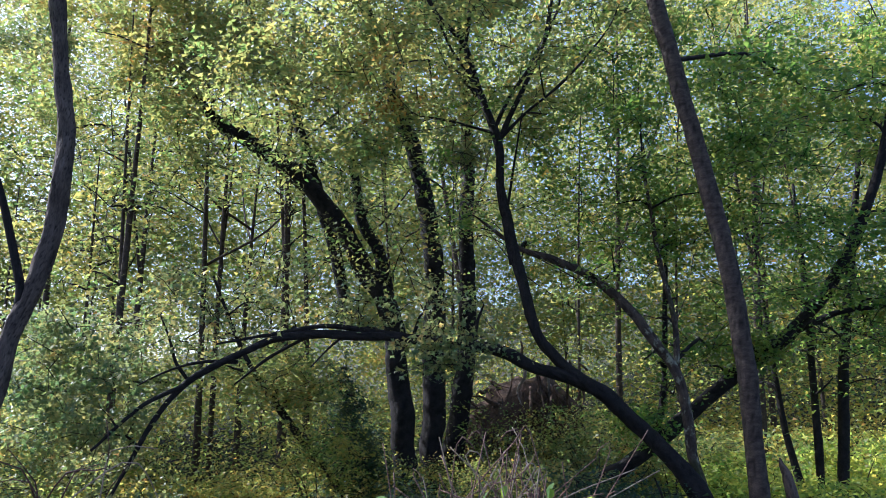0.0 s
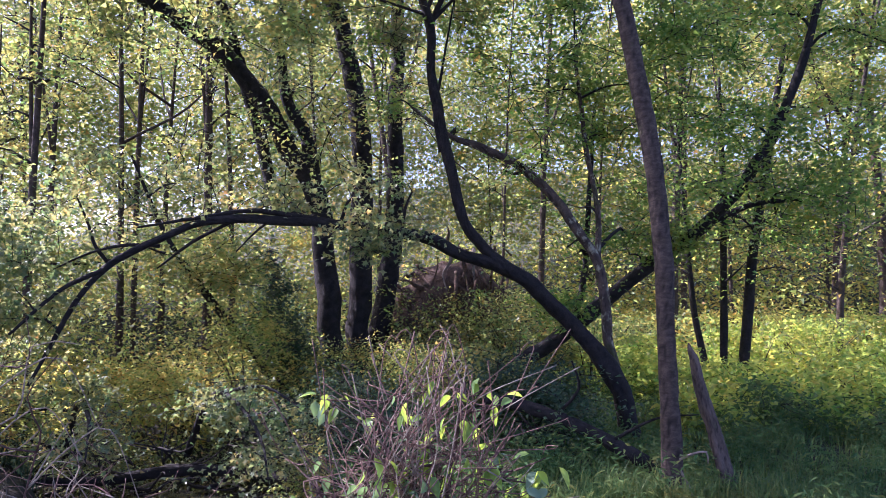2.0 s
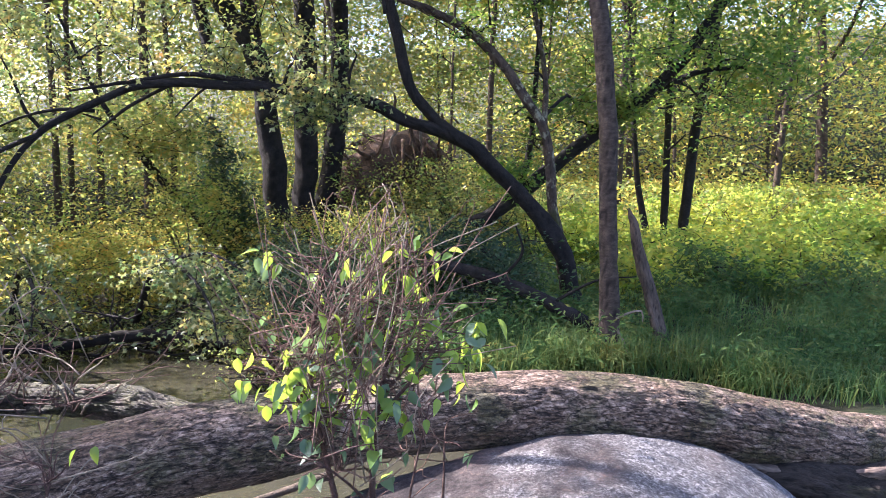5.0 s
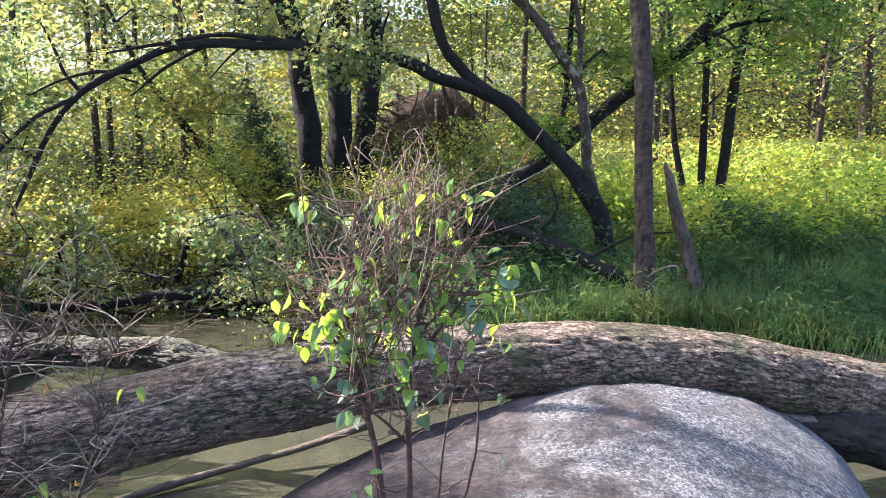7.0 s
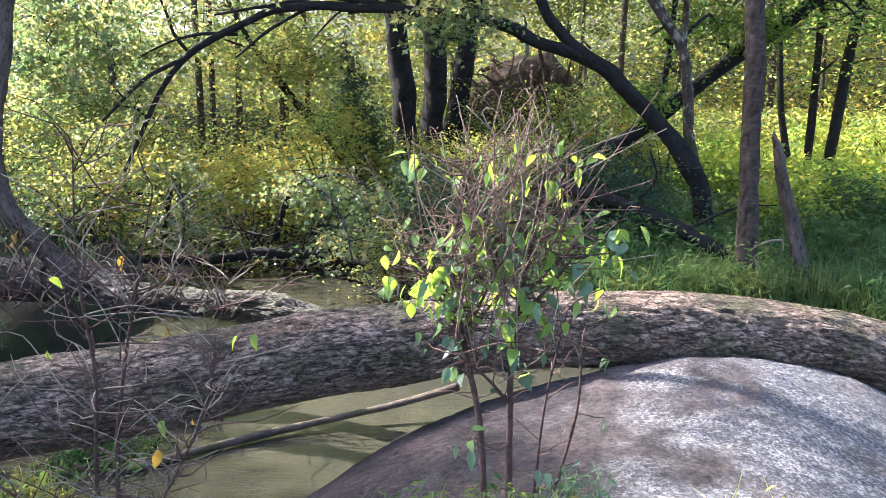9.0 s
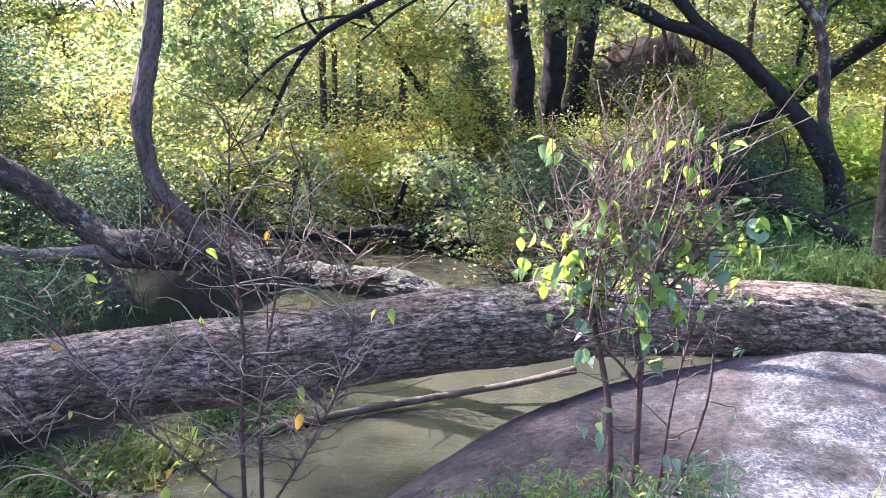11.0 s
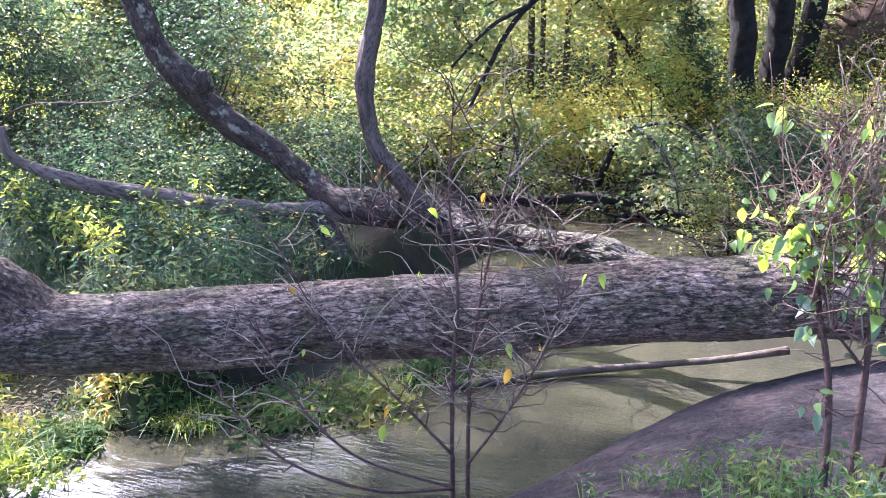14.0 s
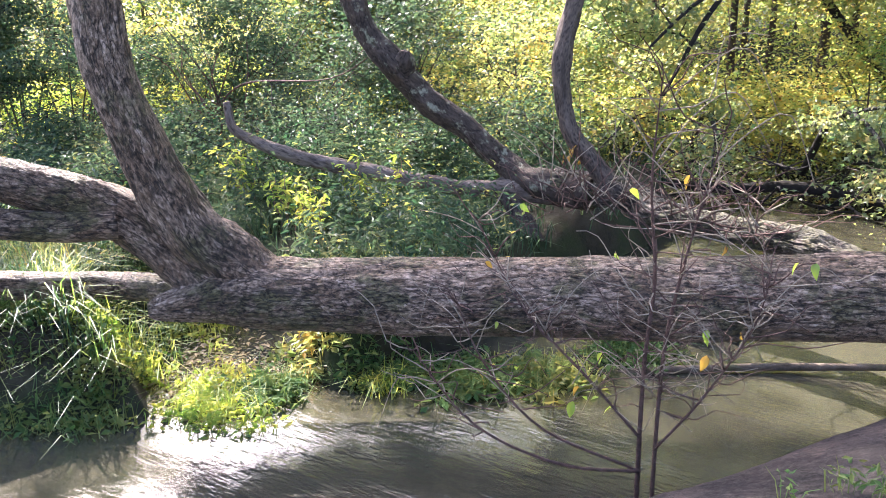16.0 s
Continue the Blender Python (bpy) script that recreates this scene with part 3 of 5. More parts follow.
    me = mesh_from(name, verts, np.vstack([q, e0, e1]), material or LOG_BARK)
    way = np.stack([np.repeat(s[:, None], seg, 1), line[:, 3:4] * np.cos(ang)[None], line[:, 3:4] * np.sin(ang)[None]], -1).reshape(-1, 3)
    me.attributes.new("bark", "FLOAT_VECTOR", "POINT").data.foreach_set("vector", np.vstack([way, way[:1], way[-1:]]).astype(np.float32).ravel())
    for key, value in (("crack", crack), ("plate", ident)):
        flat = np.concatenate([value.ravel(), [0, 0]]).astype(np.float32)
        me.attributes.new(key, "FLOAT", "POINT").data.foreach_set("value", flat)
    return part(name, me, parent, label)


big_log = thing("fallen_log", "thick fallen trunk with grey flaking bark lying across the stream", "fallen log", at=(0, 0, 0))
barked("trunk", [(-4.4, 2.42, 0.43, 0.035), (-4.36, 2.47, 0.435, 0.075), (-4.27, 2.62, 0.44, 0.12), (-4.14, 2.82, 0.45, 0.19), (-3.98, 2.97, 0.45, 0.23), (-3.7, 3.15, 0.44, 0.238), (-2.63, 3.75, 0.45, 0.245), (-1.35, 4.22, 0.54, 0.245),
                 (-0.4, 4.5, 0.63, 0.24), (0.4, 4.68, 0.665, 0.237), (1.26, 4.8, 0.64, 0.237), (2.2, 4.82, 0.57, 0.235), (3.05, 4.85, 0.39, 0.23),
                 (3.6, 4.9, 0.27, 0.22), (4.4, 5.05, 0.16, 0.21), (5.3, 5.3, 0.1, 0.2)], big_log, 120, 0.016, 0.012, 11, plate=(0.26, 0.045), wander=0.05)
barked("limb", [(-3.7, 3.13, 0.48, 0.12), (-3.98, 2.96, 0.55, 0.17), (-4.2, 2.8, 0.74, 0.19), (-4.34, 2.68, 0.98, 0.175), (-4.43, 2.57, 1.3, 0.163), (-4.49, 2.48, 1.71, 0.143), (-4.53, 2.42, 2.1, 0.136), (-4.56, 2.4, 2.7, 0.125),
                (-4.5, 2.45, 4.0, 0.1), (-4.2, 2.6, 5.5, 0.07)], big_log, 70, 0.02, 0.009, 21, LOG_BARK, (0.2, 0.035), lumps=0.1)
barked("limb", [(-4.2, 2.8, 0.46, 0.17), (-4.5, 2.68, 0.72, 0.165), (-4.68, 2.52, 0.93, 0.158), (-4.81, 2.35, 1.05, 0.15), (-4.94, 2.12, 1.2, 0.132), (-5.09, 1.83, 1.33, 0.113), (-5.3, 1.3, 1.5, 0.1), (-5.6, 0.4, 1.7, 0.08)],
       big_log, 70, 0.02, 0.009, 31, plate=(0.1, 0.025), lumps=0.1)
barked("limb", [(-4.66, 2.45, 0.93, 0.1), (-4.8, 2.2, 0.95, 0.094), (-4.94, 1.9, 1.02, 0.089), (-5.03, 1.7, 1.1, 0.082), (-5.3, 1.2, 1.2, 0.07)], big_log, 40, 0.025, 0.006, 41)
barked("limb", [(-4.35, 2.85, 0.45, 0.1), (-4.75, 2.72, 0.43, 0.097), (-5.02, 2.59, 0.43, 0.094), (-5.22, 2.24, 0.49, 0.092), (-5.4, 1.85, 0.56, 0.09), (-5.8, 1.0, 0.7, 0.07)], big_log, 40, 0.025, 0.006, 51)

drift = thing("fallen_tree", "dark mossy fallen tree lying in the stream with upright limbs", "fallen tree")
barked("trunk", [(-0.35, 5.1, 0.4, 0.05), (-0.75, 5.38, 0.46, 0.075), (-1.3, 5.65, 0.5, 0.095), (-1.9, 5.9, 0.52, 0.11), (-2.5, 6.1, 0.54, 0.125), (-3.1, 6.22, 0.56, 0.14), (-3.6, 6.3, 0.6, 0.15)], drift, 90, 0.016, 0.018, 71, SODDEN_BARK, (0.16, 0.04), lumps=0.3, wander=0.8)
barked("limb", [(-3.3, 6.26, 0.58, 0.18), (-3.9, 6.27, 0.66, 0.14), (-4.25, 6.11, 0.9, 0.122), (-4.6, 5.87, 1.23, 0.115), (-4.88, 5.67, 1.6, 0.118), (-4.95, 5.62, 1.72, 0.13), (-5.12, 5.48, 1.98, 0.1), (-5.22, 5.39, 2.32, 0.092), (-5.36, 5.3, 2.8, 0.09), (-5.6, 5.2, 4.2, 0.06)],
       drift, 70, 0.02, 0.012, 81, BARK_LICHEN, (0.12, 0.035), lumps=0.2, wander=0.5)
barked("limb", [(-3.5, 6.28, 0.58, 0.13), (-4.19, 6.02, 0.57, 0.075), (-4.89, 5.53, 0.67, 0.07), (-5.37, 5.13, 0.82, 0.064), (-5.66, 4.84, 0.95, 0.056), (-5.85, 4.64, 1.08, 0.04), (-5.95, 4.52, 1.2, 0.037), (-5.97, 4.5, 1.42, 0.03)], drift, 40, 0.025, 0.008, 91, WOOD_PALE, (0.12, 0.03), lumps=0.22, wander=0.7, label="bare pale dead limb with a bent tip")
barked("limb", [(-2.95, 6.2, 0.6, 0.093), (-3.19, 6.21, 0.82, 0.085), (-3.38, 6.15, 1.09, 0.075), (-3.47, 6.12, 1.54, 0.072), (-3.49, 6.15, 1.82, 0.081), (-3.47, 6.25, 2.2, 0.076), (-3.36, 6.37, 2.81, 0.076), (-3.2, 6.45, 3.6, 0.074), (-3.16, 6.47, 4.33, 0.071), (-3.26, 6.42, 5.11, 0.065), (-3.35, 6.37, 6.14, 0.051), (-3.3, 6.4, 7.5, 0.034)],
       drift, 50, 0.02, 0.008, 101, BARK_BROWN, (0.12, 0.03), lumps=0.16, wander=0.5)
barked("limb", [(-3.4, 6.4, 2.9, 0.045), (-3.37, 6.37, 3.12, 0.036), (-3.45, 6.33, 3.48, 0.033), (-3.55, 6.27, 3.89, 0.028), (-3.75, 6.2, 4.5, 0.02)], drift, 20, 0.05, 0.002, 105, BARK_DARK)
barked("knot", [(-4.86, 5.7, 1.55, 0.08), (-4.84, 5.66, 1.68, 0.1), (-4.8, 5.62, 1.77, 0.085), (-4.79, 5.6, 1.83, 0.03)], drift, 40, 0.015, 0.012, 83, BARK_LICHEN, (0.06, 0.03), lumps=0.2)
barked("limb", [(-4.15, 6.15, 0.6, 0.095), (-3.9, 6.1, 0.35, 0.09), (-3.73, 6.06, 0.17, 0.09), (-3.3, 6.05, -0.5, 0.075)], drift, 30, 0.03, 0.005, 111, BARK_BROWN)

stick = thing("branch", "bare pale branch lying half in the water", "branch")
v, f = tube([(-2.27, 4.55, -0.30, 0.020), (-2.06, 4.64, -0.26, 0.030), (-1.72, 4.86, -0.24, 0.026), (-1.22, 5.18, -0.23, 0.028), (-0.83, 5.35, -0.20, 0.026), (-0.36, 5.49, -0.14, 0.026), (0.08, 5.63, -0.06, 0.030)], 10, 0.06, 0.08, np.random.default_rng(5))
part("stem", mesh_from("stem", v, f, WOOD_DULL), stick)


# ---- standing trees ----
R = np.random.default_rng(77)
three, nodes = tree("maple_tree", "old tree of three dark trunks on a mound by the stream", [
    [(-0.5, 14.5, 0.2, 0.27), (-0.6, 14.49, 0.8, 0.25), (-0.76, 14.48, 2.38, 0.233), (-0.95, 14.47, 3.78, 0.224), (-1.37, 14.44, 4.5, 0.205), (-1.89, 14.38, 5.42, 0.187), (-2.73, 14.24, 6.45, 0.169), (-3.54, 14.06, 6.93, 0.149), (-4.23, 13.87, 7.4, 0.108), (-4.94, 13.63, 8.5, 0.077)],
    [(-0.14, 14.8, 0.2, 0.27), (-0.16, 14.8, 0.9, 0.25), (-0.19, 14.8, 2.89, 0.238), (-0.15, 14.8, 4.66, 0.21), (-0.31, 14.8, 5.85, 0.192), (-0.53, 14.79, 6.95, 0.174), (-0.92, 14.77, 7.97, 0.156), (-1.37, 14.74, 9.36, 0.138), (-1.73, 14.7, 10.79, 0.1), (-2, 14.6, 13, 0.05)],
    [(0.0, 15.1, 0.2, 0.24), (0.06, 15.2, 0.78, 0.224), (0.38, 15.2, 2.81, 0.202), (0.45, 15.19, 5.61, 0.163), (0.46, 15.19, 7.31, 0.146), (0.41, 15.19, 9.1, 0.117), (0.36, 15.2, 10.96, 0.086), (0.3, 15.2, 13, 0.04)],
    [(-0.95, 14.45, 3.9, 0.153), (-1.15, 14.45, 4.91, 0.134), (-1.49, 14.42, 5.54, 0.114), (-1.7, 14.3, 7.0, 0.07)],
    [(-1.6, 14.5, 3.4, 0.1), (-1.86, 14.68, 4.32, 0.125), (-2.03, 14.66, 5.17, 0.127), (-2.59, 14.57, 6.88, 0.119), (-2.94, 14.5, 8.09, 0.089), (-3.72, 14.32, 9.63, 0.058)],
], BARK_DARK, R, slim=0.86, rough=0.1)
crown(R, three, nodes, [(-1.5, 14.2, 9.2, 5.2, 2.6, 3.4), (1.2, 14.6, 6.5, 1.6, 1.6, 2.0), (-1.0, 13.4, 4.6, 2.4, 0.8, 1.2)], 260, 8600, 18, 0.078, LEAF_GREEN, 0.42, small=True, twigs=0.08, r0=0.02)
crown(R, three, nodes, [(-0.6, 13.3, 6.2, 2.6, 0.7, 1.5), (-3.6, 13.3, 8.2, 2.6, 0.8, 1.8)], 90, 1500, 16, 0.07, LEAF_PALE, small=True)
# extra canopy above the view, added to throw shade on the near meadow
crown(R, three, nodes, [(-4.0, 13.5, 12.5, 5.0, 3.0, 1.8), (1.0, 15.5, 12.5, 3.5, 2.5, 1.5)], 90, 900, 18, 0.17, LEAF_GREEN, 0.35, small=True, twigs=0.1)
crown(R, three, nodes, [(-2.3, 14.0, 8.0, 0.8, 0.5, 0.7), (-0.9, 13.9, 7.2, 0.7, 0.5, 0.5)], 20, 130, 14, 0.09, LEAF_AUTUMN, 0.2, label="first orange autumn leaves", small=True)

arch, nodes = tree("leaning_maple", "leaning tree whose trunk arches low over the stream", [
    [(3.45, 10.1, 0.15, 0.2), (3.22, 10.1, 0.95, 0.172), (2.52, 10.09, 1.83, 0.153), (1.91, 10.02, 2.38, 0.143), (1.21, 9.93, 2.63, 0.119), (0.73, 9.87, 2.83, 0.104), (-0.03, 9.8, 2.96, 0.083), (-0.91, 9.76, 3.01, 0.076), (-1.84, 9.63, 3.02, 0.069), (-2.38, 9.4, 2.77, 0.061), (-2.87, 9.16, 2.44, 0.054), (-3.15, 8.96, 2.01, 0.043), (-3.5, 8.75, 1.2, 0.022)],
    [(1.75, 9.99, 2.46, 0.13), (1.4, 9.95, 2.75, 0.11), (1.15, 9.93, 3.15, 0.098), (0.96, 9.95, 3.85, 0.092), (0.76, 9.97, 4.8, 0.087), (0.7, 9.98, 5.56, 0.081), (0.42, 9.99, 6.42, 0.068), (0.27, 10.0, 6.9, 0.054), (-0.11, 10.0, 7.38, 0.039), (-0.41, 9.99, 8.04, 0.028)],
    [(0.7, 9.98, 5.5, 0.059), (1.08, 9.94, 6.32, 0.049), (1.31, 9.91, 6.86, 0.039), (1.47, 9.89, 7.65, 0.028)],
    [(-0.1, 9.8, 2.97, 0.055), (-0.64, 9.78, 3.06, 0.048), (-1.32, 9.71, 3.14, 0.041), (-1.91, 9.61, 3.06, 0.031), (-2.6, 9.3, 2.9, 0.015)],
    [(-2.87, 9.16, 2.44, 0.04), (-3.24, 8.83, 2.19, 0.033), (-3.6, 8.49, 1.75, 0.02)],
    [(-1.6, 9.66, 3.02, 0.03), (-2.1, 9.75, 2.75, 0.025), (-2.5, 9.8, 2.45, 0.015)],
    [(0.64, 9.97, 5.67, 0.045), (0.89, 9.97, 6.18, 0.036), (1.20, 9.97, 6.69, 0.030), (1.52, 9.97, 7.37, 0.024), (1.65, 9.97, 8.03, 0.012)],
    [(0.70, 9.95, 5.55, 0.040), (1.07, 9.95, 5.93, 0.030), (1.60, 9.95, 6.40, 0.024), (2.14, 9.95, 7.04, 0.016), (2.38, 9.95, 7.52, 0.008)],
    [(0.43, 9.93, 6.16, 0.045), (0.31, 9.93, 6.71, 0.040), (0.36, 9.93, 7.35, 0.030), (0.41, 9.93, 8.17, 0.015)],
    [(0.34, 9.95, 6.48, 0.030), (0.12, 9.95, 6.80, 0.024), (-0.11, 9.95, 7.36, 0.018), (-0.26, 9.95, 7.85, 0.010)],
    [(0.85, 9.95, 3.93, 0.030), (0.79, 9.95, 4.43, 0.028), (0.87, 9.95, 5.02, 0.022), (1.03, 9.95, 5.93, 0.014)],
    [(-0.65, 9.90, 3.07, 0.030), (-1.00, 9.90, 3.14, 0.025), (-1.34, 9.90, 2.94, 0.020), (-1.61, 9.90, 2.66, 0.010)],
    [(-3.04, 9.70, 2.52, 0.030), (-3.19, 9.70, 2.72, 0.028), (-3.28, 9.70, 2.99, 0.020), (-3.40, 9.70, 3.26, 0.010)],
    [(-2.40, 9.50, 2.71, 0.035), (-2.80, 9.50, 2.71, 0.028), (-3.19, 9.50, 2.61, 0.020), (-3.63, 9.50, 2.39, 0.010)],
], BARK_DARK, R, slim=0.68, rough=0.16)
crown(R, arch, nodes, [(-2.8, 10.2, 3.3, 1.7, 0.6, 0.8), (-0.2, 9.85, 3.5, 1.2, 0.4, 0.4), (0.0, 9.5, 2.7, 0.6, 0.25, 0.3), (-4.2, 9.2, 2.4, 1.0, 0.7, 1.0)], 90, 680, 13, 0.072, LEAF_PALE, 0.18, True)
crown(R, arch, nodes, [(0.0, 9.45, 2.85, 0.55, 0.25, 0.35), (-0.9, 9.9, 3.35, 0.6, 0.2, 0.25)], 40, 100, 10, 0.075, LEAF_PALE, 0.16, True, 0.012, label="pale yellowing lobed leaves")
crown(R, arch, nodes, [(0.4, 9.9, 7.2, 3.0, 1.8, 2.2), (-1.6, 9.6, 5.8, 1.6, 1.2, 1.3)], 130, 1500, 15, 0.07, LEAF_GREEN, 0.25, small=True)

grey, nodes = tree("grey_sapling", "slim grey lichen-spotted tree forked from a leaning base", [
    [(3.3, 10.2, 0.3, 0.09), (3.09, 10.13, 1.39, 0.081), (2.93, 10.12, 2.47, 0.073), (2.51, 10.12, 3.16, 0.073), (1.99, 10.21, 3.75, 0.066), (1.43, 10.3, 4.06, 0.059), (1.0, 10.35, 4.22, 0.037), (0.5, 10.4, 4.6, 0.02)],
    [(2.93, 10.2, 2.4, 0.05), (3.0, 10.4, 3.2, 0.045), (2.85, 10.5, 4.2, 0.04), (2.7, 10.5, 5.4, 0.025)],
], BARK_LICHEN, R, slim=0.85, rough=0.14)
crown(R, grey, nodes, [(2.6, 10.6, 5.8, 3.0, 1.8, 2.4), (3.4, 10.9, 3.8, 2.2, 0.9, 1.4)], 110, 1100, 16, 0.07, LEAF_MAPLE, 0.25, small=True)

slant, nodes = tree("slanting_tree", "dark tree slanting across the clearing behind the others", [
    [(1.6, 12.4, 0.5, 0.16), (2.21, 12.3, 1.05, 0.149), (3.02, 12.13, 1.62, 0.14), (4.13, 11.8, 2.59, 0.131), (4.94, 11.48, 3.21, 0.114), (5.6, 11.18, 4.14, 0.106), (5.99, 10.97, 5.07, 0.09), (6.29, 10.8, 6.25, 0.064), (6.5, 10.6, 7.5, 0.04)],
    [(4.94, 11.48, 3.21, 0.07), (5.6, 11.5, 3.5, 0.055), (6.3, 11.5, 3.6, 0.035)],
    [(2.9, 12.1, 1.5, 0.08), (3.2, 12.0, 2.2, 0.07), (3.3, 12.0, 3.4, 0.05), (3.4, 12.0, 5.0, 0.03)],
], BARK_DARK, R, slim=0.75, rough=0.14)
crown(R, slant, nodes, [(5.2, 11.7, 2.9, 1.6, 0.7, 0.4), (2.9, 11.6, 2.3, 1.0, 0.5, 0.6)], 40, 420, 15, 0.07, LEAF_MAPLE, 0.24, label="layered sprays of green leaves", small=True)
crown(R, slant, nodes, [(4.6, 11.2, 3.7, 2.8, 1.2, 1.3), (6.5, 10.9, 4.8, 2.4, 1.3, 2.0), (4.0, 11.5, 6.0, 2.4, 1.3, 1.9), (6.4, 11.4, 6.8, 2.8, 1.2, 1.8), (7.6, 11.6, 3.6, 1.3, 0.9, 0.6)], 210, 2100, 17, 0.075, LEAF_MAPLE, 0.3, small=True)

straight, nodes = tree("young_tree", "straight slender grey-brown trunk rising behind the log", [
    [(2.79, 7.27, 0.1, 0.125), (2.78, 7.27, 0.5, 0.112), (2.75, 7.28, 1.3, 0.1), (2.69, 7.3, 2.8, 0.096), (2.6, 7.34, 3.69, 0.094), (2.38, 7.42, 4.87, 0.092), (2.14, 7.5, 6.21, 0.09), (1.91, 7.56, 7.4, 0.08), (1.7, 7.6, 9.5, 0.05)],
], BARK_GREY, R, slim=0.9, rough=0.06)
crown(R, straight, nodes, [(2.0, 7.6, 8.0, 2.2, 1.6, 1.2), (4.3, 8.3, 5.9, 1.2, 0.9, 0.7)], 80, 900, 15, 0.08, LEAF_MAPLE, small=True)

for pts in ([(2.8, 7.15, 0.72, 0.012), (2.9, 7.1, 0.78, 0.011), (3.02, 7.08, 0.8, 0.01), (3.03, 7.07, 0.7, 0.006)], [(2.82, 7.2, 0.62, 0.014), (2.92, 7.15, 0.4, 0.013), (2.97, 7.1, 0.1, 0.012)]):
    part("branch", mesh_from("branch", *tube(pts, 6, 0.05, 0.08, R), WOOD_GREY), straight, "broken pale dead branch")
snag = thing("broken_trunk", "short broken dead trunk leaning beside the young tree", "dead trunk")
barked("trunk", [(3.5, 7.36, 0.0, 0.075), (3.45, 7.38, 0.15, 0.066), (3.24, 7.48, 0.95, 0.064), (3.13, 7.53, 1.5, 0.055), (3.1, 7.55, 1.62, 0.045), (3.07, 7.56, 1.68, 0.03), (3.06, 7.57, 1.74, 0.008)], snag, 26, 0.03, 0.006, 717, BARK_BROWN, (0.1, 0.03), lumps=0.2, wander=0.5)

for limbs in (
    [[(6.35, 13.55, 0.1, 0.13), (6.38, 13.53, 0.4, 0.116), (6.48, 13.48, 1.29, 0.116), (6.59, 13.43, 2.74, 0.105), (6.77, 13.34, 4.13, 0.095), (7.1, 13.2, 6.5, 0.05)]],
    [[(6.14, 13.64, 0.1, 0.085), (6.16, 13.63, 1.28, 0.084), (6.17, 13.63, 2.75, 0.073), (6.16, 13.63, 4.17, 0.064), (6.1, 13.6, 6.0, 0.03)]],
    [[(6.05, 13.68, 0.1, 0.085), (5.79, 13.79, 1.38, 0.074), (5.67, 13.84, 2.27, 0.063), (5.5, 13.9, 4.5, 0.03)]],
):
    t, nodes = tree("forest_tree", "slim dark-barked tree at the edge of the clearing", limbs, BARK_DARK, R, "trees of the clearing", slim=0.8)
    x, y = limbs[0][-1][:2]
    crown(R, t, nodes, [(x, y, 4.2, 1.8, 1.3, 1.9), (x, y, 3.0, 1.3, 1.0, 0.5)], 50, 520, 16, 0.08, LEAF_MAPLE, small=True)

dead = thing("stump", "short dark rotten stump in the sunny weeds", "stump")
v, f = tube([(6.62, 12.3, 0.1, 0.11), (6.6, 12.31, 0.35, 0.09), (6.55, 12.33, 0.55, 0.095)], 12, 0.06, 0.12, R)
part("trunk", mesh_from("trunk", v, f, BARK_DARK), dead)

tilted, nodes = tree("tilted_sapling", "thin dark sapling tilted over the far bank", [
    [(-1.0, 12.9, 0.2, 0.085), (-1.26, 12.89, 0.52, 0.08), (-2.07, 12.78, 1.56, 0.064), (-2.68, 12.67, 2.37, 0.055), (-3.1, 12.57, 3.03, 0.036), (-3.6, 12.5, 4.2, 0.02)]], BARK_DARK, R)
crown(R, tilted, nodes, [(-2.6, 12.6, 3.0, 1.2, 0.8, 1.0)], 35, 400, 15, 0.07, LEAF_GREEN, small=True)


for x, y, h, r, w, mat_ in ((-5.4, 19.2, 13.5, 0.08, 3.2, LEAF_YELLOW), (-7.8, 20.6, 13.5, 0.1, 3.2, LEAF_GREEN), (-3.4, 17.5, 12.5, 0.12, 2.8, LEAF_GREEN), (0.8, 20.5, 13.5, 0.1, 3.0, LEAF_GREEN), (4.6, 21.5, 15, 0.1, 3.2, LEAF_YELLOW), (9.0, 22.5, 15, 0.1, 3.2, LEAF_GREEN), (-7.6, 15.4, 12.0, 0.08, 2.6, LEAF_PALE), (-6.0, 13.2, 7.0, 0.06, 1.6, LEAF_GREEN), (-5.0, 12.3, 11.0, 0.08, 2.5, LEAF_GREEN),
                             (7.0, 18.2, 12, 0.12, 2.8, LEAF_YELLOW), (11.5, 19.2, 12, 0.11, 2.8, LEAF_YELLOW), (-13.4, 5.6, 4.6, 0.09, 1.8, LEAF_DARK), (-12, 13.4, 5.0, 0.1, 2.4, LEAF_DARK), (-17.5, 10.3, 17.0, 0.13, 3.6, LEAF_DARK), (-20.5, 11.5, 19.0, 0.13, 4.2, LEAF_DARK), (-24, 13.5, 20.0, 0.14, 4.4, LEAF_DARK)):
    z = float(ground_height(x, y))
    bend = R.normal(0, 0.5, 4)
    r *= 0.75
    stem = [(x, y, z - 0.1, r * 1.15), (x + 0.2 * bend[0], y, z + h * 0.3, r), (x + 0.6 * bend[0], y + 0.4 * bend[1], z + h * 0.6, r * 0.65), (x + bend[0], y + bend[1], z + h, r * 0.2)]
    side = [(x + 0.3 * bend[0], y, z + h * 0.38, r * 0.55), (x + 0.9 * bend[2], y + 0.3, z + h * 0.62, r * 0.4), (x + 1.8 * bend[2], y + 0.5, z + h * 0.9, r * 0.15)]
    t, nodes = tree("bank_tree", "slender leafy tree by the stream, the tallest added unseen for shade", [stem, side], BARK_PLAIN, R, "trees of the bank")
    low = 0.38 if h < 12 and x > -6 or h < 9 else 0.6
